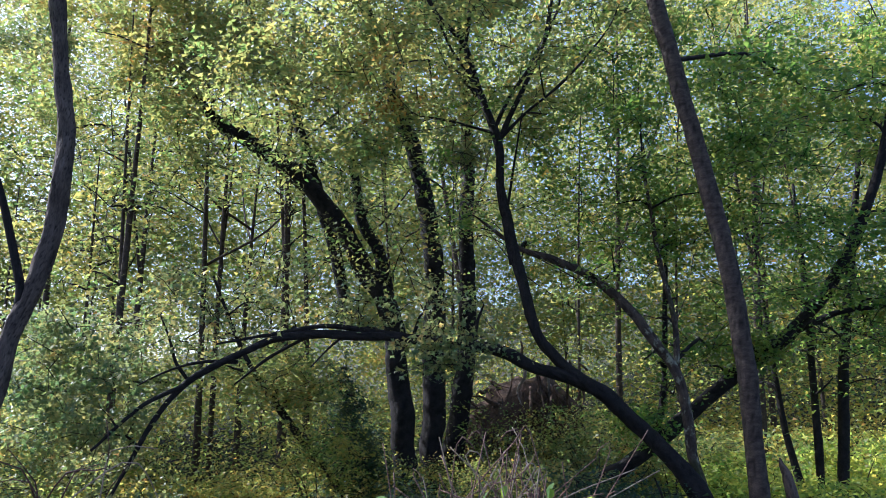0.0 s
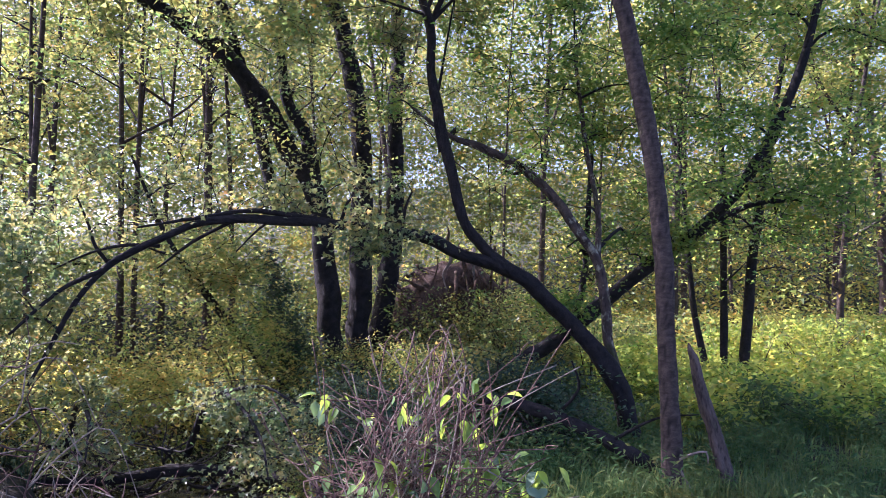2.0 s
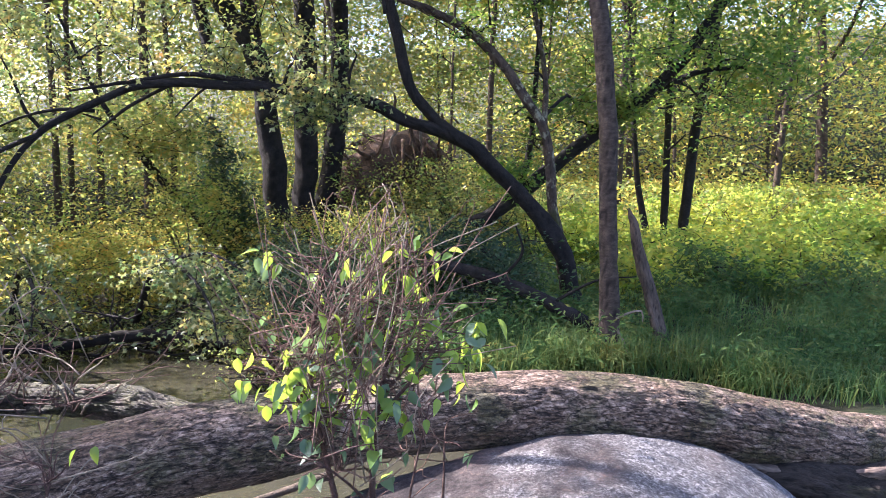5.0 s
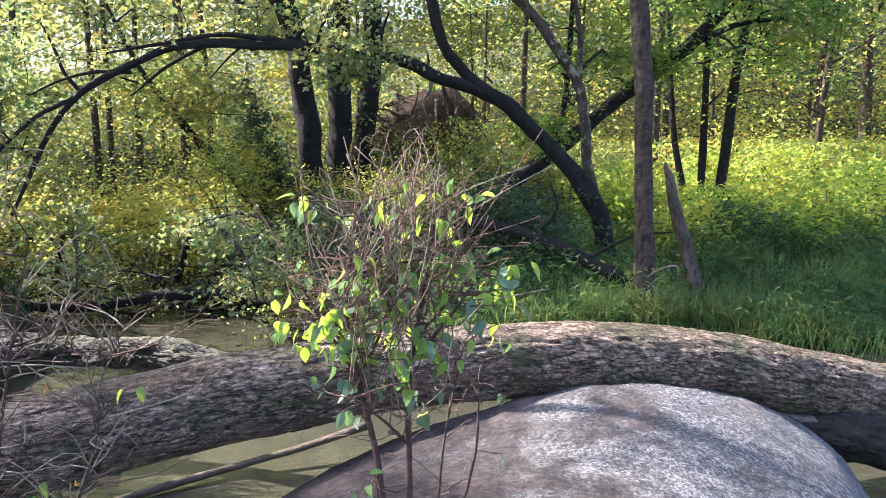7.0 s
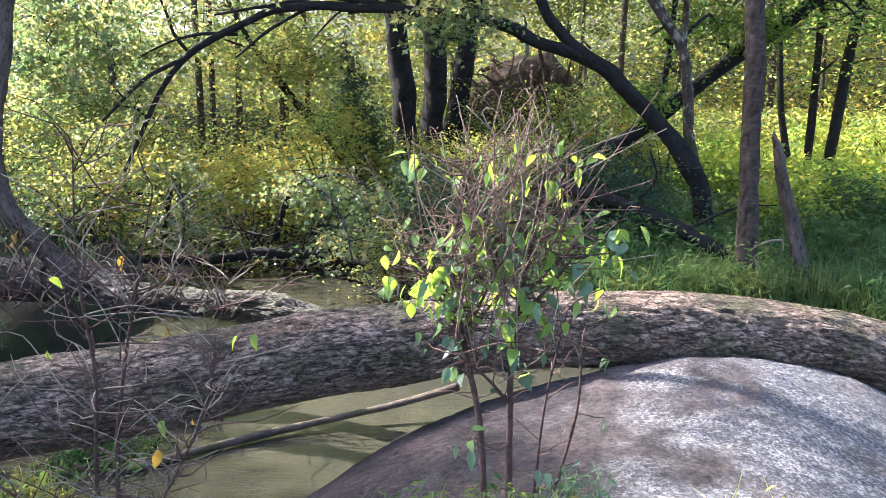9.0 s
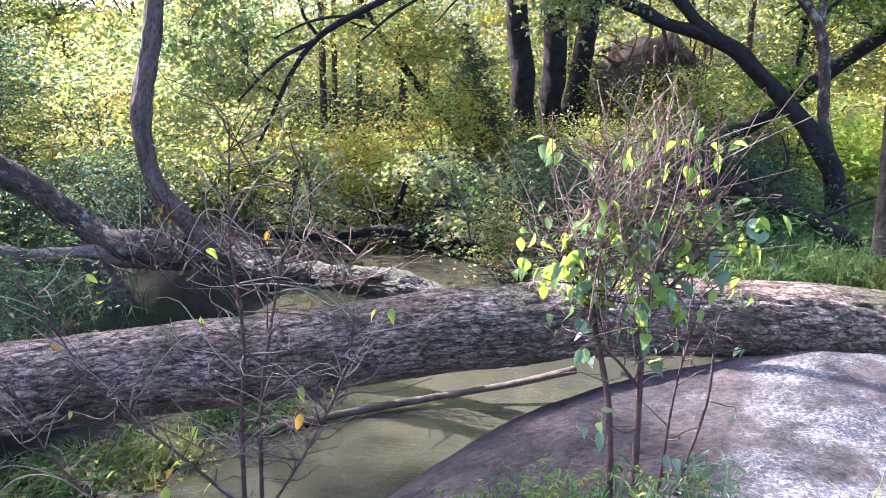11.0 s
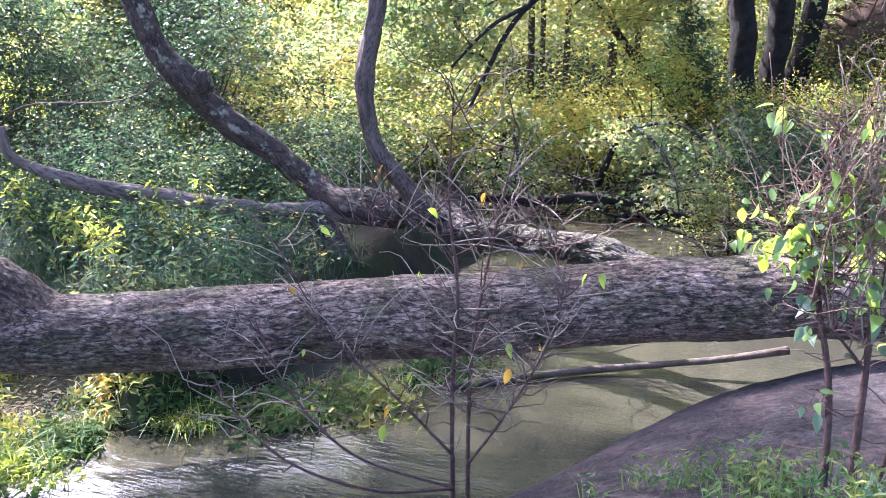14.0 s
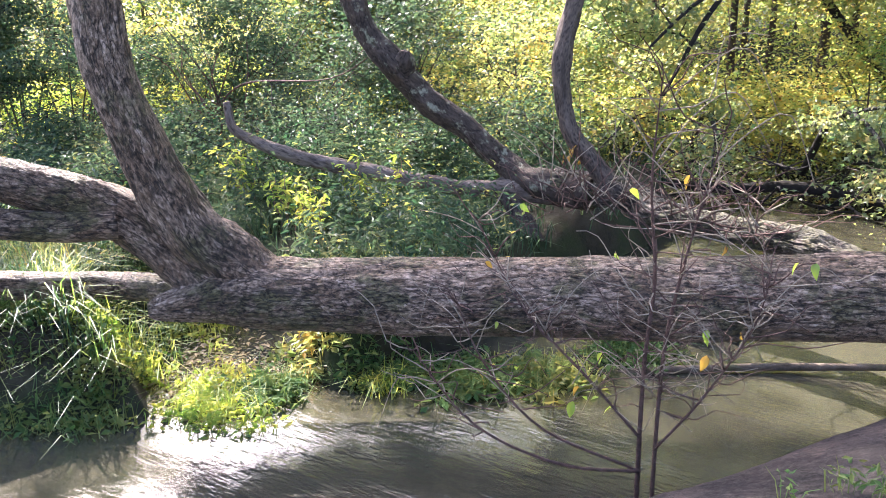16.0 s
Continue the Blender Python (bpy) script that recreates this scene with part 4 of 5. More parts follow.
    # tall trees with crowns out of view, added to shade the left bank
    if mat_ is LEAF_DARK and h > 9:
        crown(R, t, nodes, [(x, y, z + h * 0.86, w, w, h * 0.16), (x, y, z + 1.7, w * 0.7, w * 0.6, 1.4)], 90, 520, 18, 0.15, mat_, 0.35, twigs=0.12, small=True)
        continue
    crown(R, t, nodes, [(x, y, z + h * 0.7, w, w * 0.7, h * 0.3), (x, y, z + h * low, w * 0.7, w * 0.5, h * 0.18)], 100, 2000, 18, 0.08, mat_, 0.3, twigs=0.1, small=True)


# unseen crown over the upright limb, added to dapple boulder and log
top = glide([(-3.35, 6.37, 6.14, 0.05), (-3.3, 6.4, 7.5, 0.04)], 0.3)
crown(R, drift, top, [(-2.2, 7.0, 7.6, 1.9, 1.4, 1.0), (-4.0, 6.6, 7.2, 1.2, 1.2, 0.9)], 70, 700, 15, 0.07, LEAF_PALE, 0.3)


def stem_line(rng, start, end, r0, r1, wander, n=5):
    a, b = np.array(start, float), np.array(end, float)
    L = np.linalg.norm(b - a)
    pts = []
    for k in range(n):
        u = k / (n - 1)
        o = rng.normal(0, wander * L, 3) * (0 if k in (0, n - 1) else 1)
        pts.append((*(a + (b - a) * u + o), r0 + (r1 - r0) * u))
    return pts


# ---- shrubs of the far bank ----
def shrub(x, y, w, h, material, leaves, size, seed, label="leafy green shrub on the stream bank", lobed=False):
    rng = np.random.default_rng(seed)
    z = float(ground_height(x, y))
    t = thing("shrub", label, "shrub", "shrubs of the bank")
    nodes = []
    for k in range(5):
        a = rng.uniform(0, 6.28)
        pts = [(x + 0.1 * math.cos(a), y + 0.1 * math.sin(a), z - 0.05, 0.02), (x + 0.3 * w * math.cos(a), y + 0.3 * w * math.sin(a), z + 0.4 * h, 0.012), (x + 0.7 * w * math.cos(a), y + 0.7 * w * math.sin(a), z + 0.75 * h, 0.004)]
        part("stem", mesh_from("stem", *tube(pts, 6, 0.2, 0.05, rng), BARK_PLAIN), t)
        nodes.append(glide(pts, 0.2))
    crown(rng, t, np.vstack(nodes), [(x, y, z + 0.55 * h, w, w * 0.8, 0.55 * h)], 34, int(leaves * 1.9) // 16, 16, size * 0.64, material, 0.2, lobed, 0.012, twigs=0.2, small=y > 9)


for x, y, w, h, mat_, n, size in (
    (-4.6, 10.6, 1.3, 2.2, LEAF_PALE, 4500, 0.08), (-6.2, 10.2, 1.4, 2.3, LEAF_GREEN, 4500, 0.09), (-3.0, 12.0, 1.2, 1.9, LEAF_YELLOW, 4000, 0.09),
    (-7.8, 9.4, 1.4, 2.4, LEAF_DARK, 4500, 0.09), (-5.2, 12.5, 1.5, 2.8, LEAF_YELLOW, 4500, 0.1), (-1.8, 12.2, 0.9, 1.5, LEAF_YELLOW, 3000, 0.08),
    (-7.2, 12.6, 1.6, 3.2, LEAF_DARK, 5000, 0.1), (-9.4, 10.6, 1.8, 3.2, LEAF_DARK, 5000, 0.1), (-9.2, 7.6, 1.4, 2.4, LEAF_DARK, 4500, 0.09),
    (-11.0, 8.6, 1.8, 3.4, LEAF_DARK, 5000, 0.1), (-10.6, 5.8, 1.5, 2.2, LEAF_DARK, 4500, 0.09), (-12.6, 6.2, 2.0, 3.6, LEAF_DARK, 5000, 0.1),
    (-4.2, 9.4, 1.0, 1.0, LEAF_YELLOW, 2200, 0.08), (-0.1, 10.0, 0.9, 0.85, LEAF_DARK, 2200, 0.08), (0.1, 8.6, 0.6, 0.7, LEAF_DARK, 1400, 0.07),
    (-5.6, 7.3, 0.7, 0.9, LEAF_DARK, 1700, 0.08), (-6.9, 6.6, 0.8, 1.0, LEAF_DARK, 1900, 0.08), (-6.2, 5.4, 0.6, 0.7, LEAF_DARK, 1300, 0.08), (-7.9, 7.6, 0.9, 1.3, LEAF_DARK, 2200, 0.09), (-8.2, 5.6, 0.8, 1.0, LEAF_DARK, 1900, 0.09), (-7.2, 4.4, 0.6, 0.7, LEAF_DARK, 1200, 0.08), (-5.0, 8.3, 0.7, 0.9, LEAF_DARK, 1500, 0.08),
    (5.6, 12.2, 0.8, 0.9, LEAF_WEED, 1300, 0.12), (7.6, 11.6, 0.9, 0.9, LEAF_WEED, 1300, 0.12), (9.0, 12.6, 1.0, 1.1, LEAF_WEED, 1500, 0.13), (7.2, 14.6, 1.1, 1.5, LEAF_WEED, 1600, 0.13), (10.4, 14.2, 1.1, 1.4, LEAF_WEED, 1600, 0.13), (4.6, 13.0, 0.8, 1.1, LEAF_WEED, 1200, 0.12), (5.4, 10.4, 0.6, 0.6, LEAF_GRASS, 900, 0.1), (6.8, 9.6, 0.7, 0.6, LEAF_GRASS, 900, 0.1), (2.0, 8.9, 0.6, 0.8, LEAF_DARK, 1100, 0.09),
    (1.9, 9.6, 0.7, 0.95, LEAF_DARK, 2600, 0.09), (-0.5, 9.4, 0.6, 0.8, LEAF_GREEN, 1800, 0.07), (-3.6, 10.6, 0.8, 1.1, LEAF_PALE, 2600, 0.07), (-2.3, 10.7, 0.8, 1.0, LEAF_PALE, 2600, 0.07), (0.3, 12.4, 0.9, 0.9, LEAF_YELLOW, 2200, 0.07), (1.4, 14.9, 0.8, 1.0, LEAF_PALE, 1800, 0.08), (1.2, 10.4, 0.9, 0.9, LEAF_GREEN, 2600, 0.08), (8.4, 14.8, 1.3, 1.5, LEAF_WEED, 3500, 0.09), (4.0, 14.5, 1.3, 1.8, LEAF_GREEN, 3500, 0.09),
    (2.6, 14.0, 1.2, 1.8, LEAF_GREEN, 3500, 0.09), (11.0, 16.5, 1.6, 1.8, LEAF_WEED, 3500, 0.1), (9.4, 18, 1.8, 2.4, LEAF_YELLOW, 3500, 0.11),
):
    shrub(x, y, w, h, mat_, n, size, int(1000 + x * 31 + y * 17))

ivy = thing("ivy_column", "dark green ivy-covered sapling stem", "ivy")
v, f = tube([(-1.35, 13.4, 0.3, 0.08), (-1.4, 13.4, 1.6, 0.05), (-1.6, 13.4, 2.6, 0.01)], 8, 0.2, 0.05, R)
part("stem", mesh_from("stem", v, f, BARK_DARK), ivy)
crown(R, ivy, glide([(-1.35, 13.4, 0.3, 0.08), (-1.6, 13.4, 3.0, 0.05)], 0.2), [(-1.35, 13.4, 1.0, 0.55, 0.4, 0.9), (-1.45, 13.0, 2.1, 0.4, 0.3, 0.9)], 60, 800, 12, 0.07, LEAF_DARK, 0.13, small=True)


for limbs, shapes in (
    ([[(-2.3, 10.7, 0.1, 0.05), (-1.9, 10.0, 0.9, 0.04), (-1.5, 9.2, 1.0, 0.028), (-1.1, 8.5, 0.7, 0.016), (-0.95, 8.0, 0.35, 0.006)], [(-1.8, 9.9, 0.95, 0.025), (-1.2, 9.5, 1.1, 0.018), (-0.6, 9.1, 0.8, 0.008)]],
     [(-1.1, 8.5, 0.55, 0.45, 0.4, 0.28), (-1.5, 9.3, 0.95, 0.6, 0.5, 0.35), (-0.8, 9.0, 0.75, 0.4, 0.35, 0.25)]),
    ([[(-3.7, 10.4, 0.1, 0.045), (-3.3, 9.6, 0.9, 0.034), (-2.9, 8.8, 0.85, 0.022), (-2.7, 8.1, 0.55, 0.008)], [(-3.4, 9.8, 0.8, 0.022), (-3.9, 9.0, 0.9, 0.015), (-4.1, 8.4, 0.6, 0.007)]],
     [(-2.8, 8.4, 0.65, 0.4, 0.35, 0.25), (-3.4, 9.2, 1.0, 0.7, 0.45, 0.35), (-4.0, 8.7, 0.75, 0.4, 0.35, 0.25)]),
):
    t, nodes = tree("overhanging_maple", "low maple boughs with yellowing leaves drooping over the water", limbs, BARK_DARK, R, "boughs over the stream", category="maple bough")
    crown(R, t, nodes, shapes, 34, 130, 12, 0.07, LEAF_PALE, 0.13, True, 0.008)


def tangle(name, label, n, x0, x1, y0, y1, low, high, length, thick, materials, seed):
    """Dead branches heaped and crossing one another."""
    rng = np.random.default_rng(seed)
    t = thing(name, label, "brushwood")
    for k in range(n):
        b = np.array([rng.uniform(x0, x1), rng.uniform(y0, y1), 0.0])
        b[2] = max(WATER_Z, float(ground_height(b[0], b[1]))) + rng.uniform(low, high) * (0 if k < n // 3 else 1)
        a = rng.uniform(0, 6.28)
        e = b + np.array([math.cos(a), 0.6 * math.sin(a), rng.uniform(-0.1, 0.65)]) * length * rng.uniform(0.5, 1.2)
        part("bough", mesh_from("bough", *tube(stem_line(rng, b, e, thick * rng.uniform(0.5, 1.3), thick * 0.25, 0.07, 4), 6, 0.15, 0.08, rng), materials[k % len(materials)]), t)
    return t


# near-black boughs, which also stand for the shaded hollows under the shrubs
tangle("brush_heap", "dark heap of dead branches along the shaded far bank", 90, -4.4, -1.0, 10.0, 10.9, 0.0, 0.55, 0.9, 0.022, (BARK_DARK, BARK_DARK, BARK_WET, BARK_DARK, WOOD_GREY), 811)
tangle("brush_heap", "brown tangle of dry stems at the water's edge", 110, -0.75, 0.5, 7.6, 8.9, 0.0, 0.4, 0.5, 0.009, (TWIG, TWIG_PALE, TWIG, BARK_DARK), 823)


# ---- the wood behind ----
def wood_tree(x, y, h, r, lean, seed, material, leaves, size):
    rng = np.random.default_rng(seed)
    z = float(ground_height(x, y))
    dx, dy = rng.normal(0, lean, 2)
    pts = [(x + dx * u * u * h * 0.3, y + dy * u * u * h * 0.3, z - 0.1 + h * u, r * (1 - 0.8 * u)) for u in (0, 0.08, 0.25, 0.5, 0.75, 1.0)]
    limbs = [pts]
    for k in range(4):
        u = rng.uniform(0.3, 0.75)
        a = rng.uniform(0, 6.28)
        L = h * rng.uniform(0.2, 0.35)
        b = np.array([x + dx * u * u * h * 0.3, y + dy * u * u * h * 0.3, z - 0.1 + h * u])
        m = b + np.array([math.cos(a), math.sin(a), 0.7]) * L * 0.5
        e = b + np.array([math.cos(a), math.sin(a), 1.1]) * L
        limbs.append([(*b, r * 0.4), (*m, r * 0.28), (*e, r * 0.1)])
    t, nodes = tree("wood_tree", "tall slender tree of the wood behind the stream", limbs, BARK_PLAIN, rng, "trees of the wood", 8, 0.04, 0.5, slim=0.8)
    crown(rng, t, nodes, [(x, y, z + h * 0.62, h * 0.26, h * 0.26, h * 0.36), (x, y, z + h * 0.35, h * 0.2, h * 0.2, h * 0.2)], 40, leaves // 18, 18, size, material, 0.4, False, 0.02, twigs=0.06, small=True)


rng = np.random.default_rng(404)
spots = [(-5.3, 21.3, 9, 0.12), (13.4, 19.9, 11, 0.22), (-9.0, 16.5, 6.5, 0.08)]
for bearing in np.linspace(-42, 78, 30):
    d = rng.uniform(17, 30)
    a = radians(bearing + rng.normal(0, 1.5))
    spots.append((-d * math.sin(a), d * math.cos(a), rng.uniform(9, 14) if bearing < 24 else rng.uniform(4.5, 7), rng.uniform(0.05, 0.11)))
for k, (x, y, h, r) in enumerate(spots):
    wood_tree(x, y, h, r, 0.25, 500 + k, (LEAF_GREEN, LEAF_YELLOW, LEAF_YELLOW)[k % 3], 9000, 0.12)


def foliage_stuff(name, label, places, sizes, material, rng, droop=0.3, slim=0.62):
    if sizes < 0.15:
        places = places[open_to_sun(rng, places)]
    v, f = small_leaves(rng, places, sizes, droop, slim)
    return tagged(part(name, mesh_from(name, v, f, material, False)), label, "foliage", kind="stuff")


def clumps(rng, n, per, spread, b0, b1, d0, d1, z0, z1):
    a = np.radians(rng.uniform(b0, b1, n))
    d = np.sqrt(rng.uniform(d0 * d0, d1 * d1, n))
    x, y = -d * np.sin(a), d * np.cos(a)
    z = ground_height(x, y) + rng.uniform(0, 1, n) ** 1.2 * (z1 - z0) + z0
    c = np.stack([x, y, z], -1)
    p = c[:, None] + rng.normal(0, 1, (n, per, 3)) * spread * np.array([1, 1, 0.6])
    return p.reshape(-1, 3)


foliage_stuff("undergrowth", "yellow-green undergrowth of the sunlit wood", clumps(rng, 2400, 38, 0.3, -44, 80, 15.5, 25, 0.0, 4.2), 0.085, LEAF_YELLOW, rng)
foliage_stuff("green_undergrowth", "green undergrowth of the wood", clumps(rng, 2200, 38, 0.3, -44, 80, 15, 23, 0.0, 4.6), 0.085, LEAF_GREEN, rng)
foliage_stuff("far_woods", "far sunlit treetops and bushes of the wood", clumps(rng, 4800, 44, 0.8, -50, 85, 27, 44, 0.0, 11), 0.165, LEAF_YELLOW, rng)


foliage_stuff("treetops", "hazy treetops of the far wood against the sky", clumps(rng, 3800, 42, 0.9, -32, 44, 30, 46, 6.0, 20), 0.17, LEAF_GREEN, rng)

foliage_stuff("treetops", "leafy treetops over the stream against the sky", clumps(rng, 2100, 42, 0.8, 2, 46, 29, 39, 4.0, 17), 0.19, LEAF_GREEN, rng)
foliage_stuff("treetops", "leafy green treetops of the wood behind the leaning trees", clumps(rng, 1300, 42, 0.7, -26, 6, 25, 33, 4.0, 17), 0.15, LEAF_GREEN, rng)
foliage_stuff("slope_bushes", "yellow and orange bushes on the sunny slope", clumps(rng, 1100, 40, 0.45, -42, -14, 18, 30, 0.3, 6.5), 0.11, LEAF_GOLD, rng)


# ---- grass and weeds ----
def on_land(rng, n, x0, x1, y0, y1, low=0.06, patchy=-0.35):
    x, y = rng.uniform(x0, x1, n), rng.uniform(y0, y1, n)
    z = ground_height(x, y)
    tufts = value_noise(x * 1.6 + 40, y * 1.6 + 40, 91) + 0.6 * value_noise(x * 4 + 40, y * 4 + 40, 92)
    ok = (z > low) & (boulder_height(x, y) < z) & (tufts > patchy + rng.uniform(-0.35, 0.35, n))
    return np.stack([x, y, z], -1)[ok]


def blades(rng, at, height, width, bend=0.5):
    """Bent grass blades, two quads each."""
    n = len(at)
    a = rng.uniform(0, 6.28, n)
    d = np.stack([np.cos(a), np.sin(a), 0 * a], -1)
    s = np.stack([-np.sin(a), np.cos(a), 0 * a], -1)
    h = (height * rng.uniform(0.5, 1.25, n))[:, None]
    w = width * rng.uniform(0.6, 1.3, n)[:, None]
    lean = rng.uniform(0.1, bend, n)[:, None]
    up = np.array([0, 0, 1.0])
    m = at + up * h * 0.6 + d * h * lean * 0.35
    t = at + up * h * (1 - 0.35 * lean) + d * h * lean
    v = np.stack([at - s * w / 2, at + s * w / 2, m + s * w * 0.45, m - s * w * 0.45, t + s * w * 0.08, t - s * w * 0.08], 1).reshape(-1, 3)
    k = np.arange(n)[:, None] * 6
    return v, np.concatenate([k + [0, 1, 2, 3], k + [3, 2, 4, 5]])


g = np.random.default_rng(9)
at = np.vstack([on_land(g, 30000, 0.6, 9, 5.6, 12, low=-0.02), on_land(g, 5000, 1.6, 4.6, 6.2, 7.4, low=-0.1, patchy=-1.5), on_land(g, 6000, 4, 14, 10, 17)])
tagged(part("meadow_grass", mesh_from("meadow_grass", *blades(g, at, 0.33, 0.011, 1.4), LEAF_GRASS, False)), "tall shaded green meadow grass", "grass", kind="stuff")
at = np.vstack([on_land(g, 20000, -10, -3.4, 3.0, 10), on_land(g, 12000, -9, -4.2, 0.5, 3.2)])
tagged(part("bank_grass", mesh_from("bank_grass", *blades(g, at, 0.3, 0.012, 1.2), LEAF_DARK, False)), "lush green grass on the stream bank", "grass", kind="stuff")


def weeds(name, label, at, per, tall, size, material, rng, slim=0.5):
    p = at[:, None] + rng.normal(0, 0.09, (len(at), per, 3)) * np.array([1, 1, 0])
    p[..., 2] = at[:, None, 2] + rng.uniform(0.03, 1, (len(at), per)) * tall * rng.uniform(0.5, 1.2, (len(at), 1))
    v, f = leaf_quads(rng, p.reshape(-1, 3), size, 0.2, slim)
    return tagged(part(name, mesh_from(name, v, f, material, False)), label, "weeds", kind="stuff")


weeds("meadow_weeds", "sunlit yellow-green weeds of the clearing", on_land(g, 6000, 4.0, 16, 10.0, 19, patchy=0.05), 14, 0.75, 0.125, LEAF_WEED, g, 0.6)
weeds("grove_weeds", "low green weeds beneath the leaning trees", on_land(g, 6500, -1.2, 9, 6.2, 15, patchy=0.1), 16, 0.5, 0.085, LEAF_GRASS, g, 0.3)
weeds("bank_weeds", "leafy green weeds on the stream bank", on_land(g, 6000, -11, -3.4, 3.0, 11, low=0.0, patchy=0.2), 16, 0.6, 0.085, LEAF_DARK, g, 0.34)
weeds("glade_weeds", "pale sunlit weeds of a far glade", on_land(g, 1500, -23, -13, 6, 15, patchy=-0.2), 14, 0.9, 0.14, LEAF_WEED, g, 0.5)
# brighter leaves scattered in for the light on the weeds' tips
weeds("bank_lit_tips", "sparse brighter leaves standing for sunlit weed tips on the bank", on_land(g, 1000, -11, -3.4, 3.0, 11, patchy=0.2), 16, 0.75, 0.055, LEAF_GREEN, g, 0.42)
weeds("far_bank_weeds", "yellow-green weeds on the far bank", on_land(g, 2200, -12, -0.5, 9.5, 17), 14, 0.7, 0.08, LEAF_YELLOW, g)


# ---- plants in and by the water ----
p = np.random.default_rng(21)
# LEAF_WEED puts sunlight into the colour of clumps that the log shades
for x, y, w, n, tall, leaf, mat_, label in (
    (-5.4, 2.1, 0.5, 60, 0.2, 0.06, LEAF_GRASS, "tall drooping grass at the water's edge"), (-4.7, 2.15, 0.16, 50, 0.25, 0.06, LEAF_GREEN, "green grassy clump at the water's edge"),
    (-5.2, 2.55, 0.28, 70, 0.35, 0.06, LEAF_WEED, "clump of water plants coloured yellow-green as if sunlit"), (-4.1, 2.65, 0.3, 40, 0.07, 0.06, LEAF_WEED, "clump of water plants coloured yellow-green as if sunlit"),
    (-5.83, 2.0, 0.5, 110, 0.32, 0.05, LEAF_GRASS, "tall drooping grass at the water's edge"), (-5.61, 2.62, 0.44, 120, 0.34, 0.055, LEAF_GRASS, "tall drooping grass at the water's edge"),
    (-6.51, 2.73, 0.55, 110, 0.45, 0.06, LEAF_GREEN, "tall drooping grass at the water's edge"), (-5.1, 2.0, 0.28, 50, 0.25, 0.05, LEAF_GREEN, "green grassy clump at the water's edge"),
    (-5.94, 3.4, 0.44, 80, 0.4, 0.06, LEAF_GRASS, "tall drooping grass at the water's edge"), (-5.32, 3.52, 0.33, 40, 0.25, 0.05, LEAF_WEED, "clump of water plants coloured yellow-green as if sunlit"),
    (-4.2, 2.62, 0.19, 34, 0.14, 0.055, LEAF_WEED, "clump of water plants coloured yellow-green as if sunlit"), (-4.42, 2.9, 0.19, 26, 0.12, 0.05, LEAF_WEED, "clump of water plants coloured yellow-green as if sunlit"),
    (-4.03, 3.01, 0.17, 48, 0.15, 0.067, LEAF_GRASS, "green clump of water plants below the log"), (-4.03, 3.57, 0.24, 68, 0.15, 0.072, LEAF_GREEN, "green clump of water plants below the log"),
    (-3.52, 3.63, 0.22, 68, 0.13, 0.077, LEAF_GRASS, "broad-leaved green clump of water plants below the log"), (-3.02, 3.85, 0.24, 80, 0.15, 0.082, LEAF_GRASS, "broad-leaved green clump of water plants below the log"),
    (-2.56, 4.17, 0.22, 68, 0.15, 0.077, LEAF_GREEN, "broad-leaved green clump of water plants below the log"), (-3.41, 3.46, 0.11, 18, 0.16, 0.03, LEAF_WEED, "small yellowish tuft of grass in the shallows"),
    (-4.14, 4.19, 0.33, 80, 0.15, 0.072, LEAF_GREEN, "broad-leaved green clump of water plants below the log"), (-2.23, 4.92, 0.24, 60, 0.13, 0.067, LEAF_GRASS, "green clump of water plants below the log"),
):
    t = thing("water_plant", label, "water plant", "water plants of the stream")
    c = np.array([x, y, 0.0]) + p.normal(0, 1, (n, 3)) * np.array([w, w * 0.9, 0]) * 0.7
    c[:, 2] = np.maximum(WATER_Z, ground_height(c[:, 0], c[:, 1]))
    q = c[:, None] + p.normal(0, 0.05, (n, 12, 3)) * np.array([1, 1, 0.0])
    q[..., 2] = c[:, None, 2] + p.uniform(0.0, 1.0, (n, 12)) * p.uniform(0.2, 0.7, (n, 1)) * min(tall, 0.3)
    tagged(part("foliage", mesh_from("foliage", *leaf_quads(p, q.reshape(-1, 3), leaf, 0.2, 0.5), mat_, False), t), kind="stuff")
    long_ = np.repeat(c, 4, 0) + p.normal(0, 0.05, (4 * n, 3)) * np.array([1, 1, 0])
    tagged(part("blade", mesh_from("blade", *blades(p, long_, tall * 1.1, 0.0065, 1.9), mat_, False), t), kind="stuff")
# tan leaves strewn in place of the mud bar's own sunlit tan
litter = np.stack([p.normal(-4.7, 0.33, 700), p.normal(3.1, 0.38, 700), np.zeros(700)], -1)
litter[:, 2] = np.maximum(WATER_Z, ground_height(litter[:, 0], litter[:, 1])) + p.uniform(0.002, 0.012, 700)
tagged(part("mud_leaves", mesh_from("mud_leaves", *leaf_quads(p, litter, 0.06, 0.0, 0.4, 3.0), LEAF_MUD, False)), "tan leaves added to give a mud bar its sunlit colour", "leaf litter", kind="stuff")


# ---- shrubs in the foreground ----
def broad_leaf(name, L, W, curl):
    """A pointed oval leaf, bent along its midrib, with a little stalk."""
    u = np.linspace(0, 1, 7)
    half = W * np.sin(np.pi * u**0.8) ** 0.9 * (1 - 0.25 * u)
    rows_ = []
    for k, (a, h) in enumerate(zip(u, half)):
        z = -curl * a * a * L
        rows_ += [(a * L, -h, z + h * 0.35), (a * L, 0, z), (a * L, h, z + h * 0.35)]
    f = []
    for k in range(6):
        b = 3 * k
        f += [(b, b + 3, b + 4, b + 1), (b + 1, b + 4, b + 5, b + 2)]
    return rows_, f


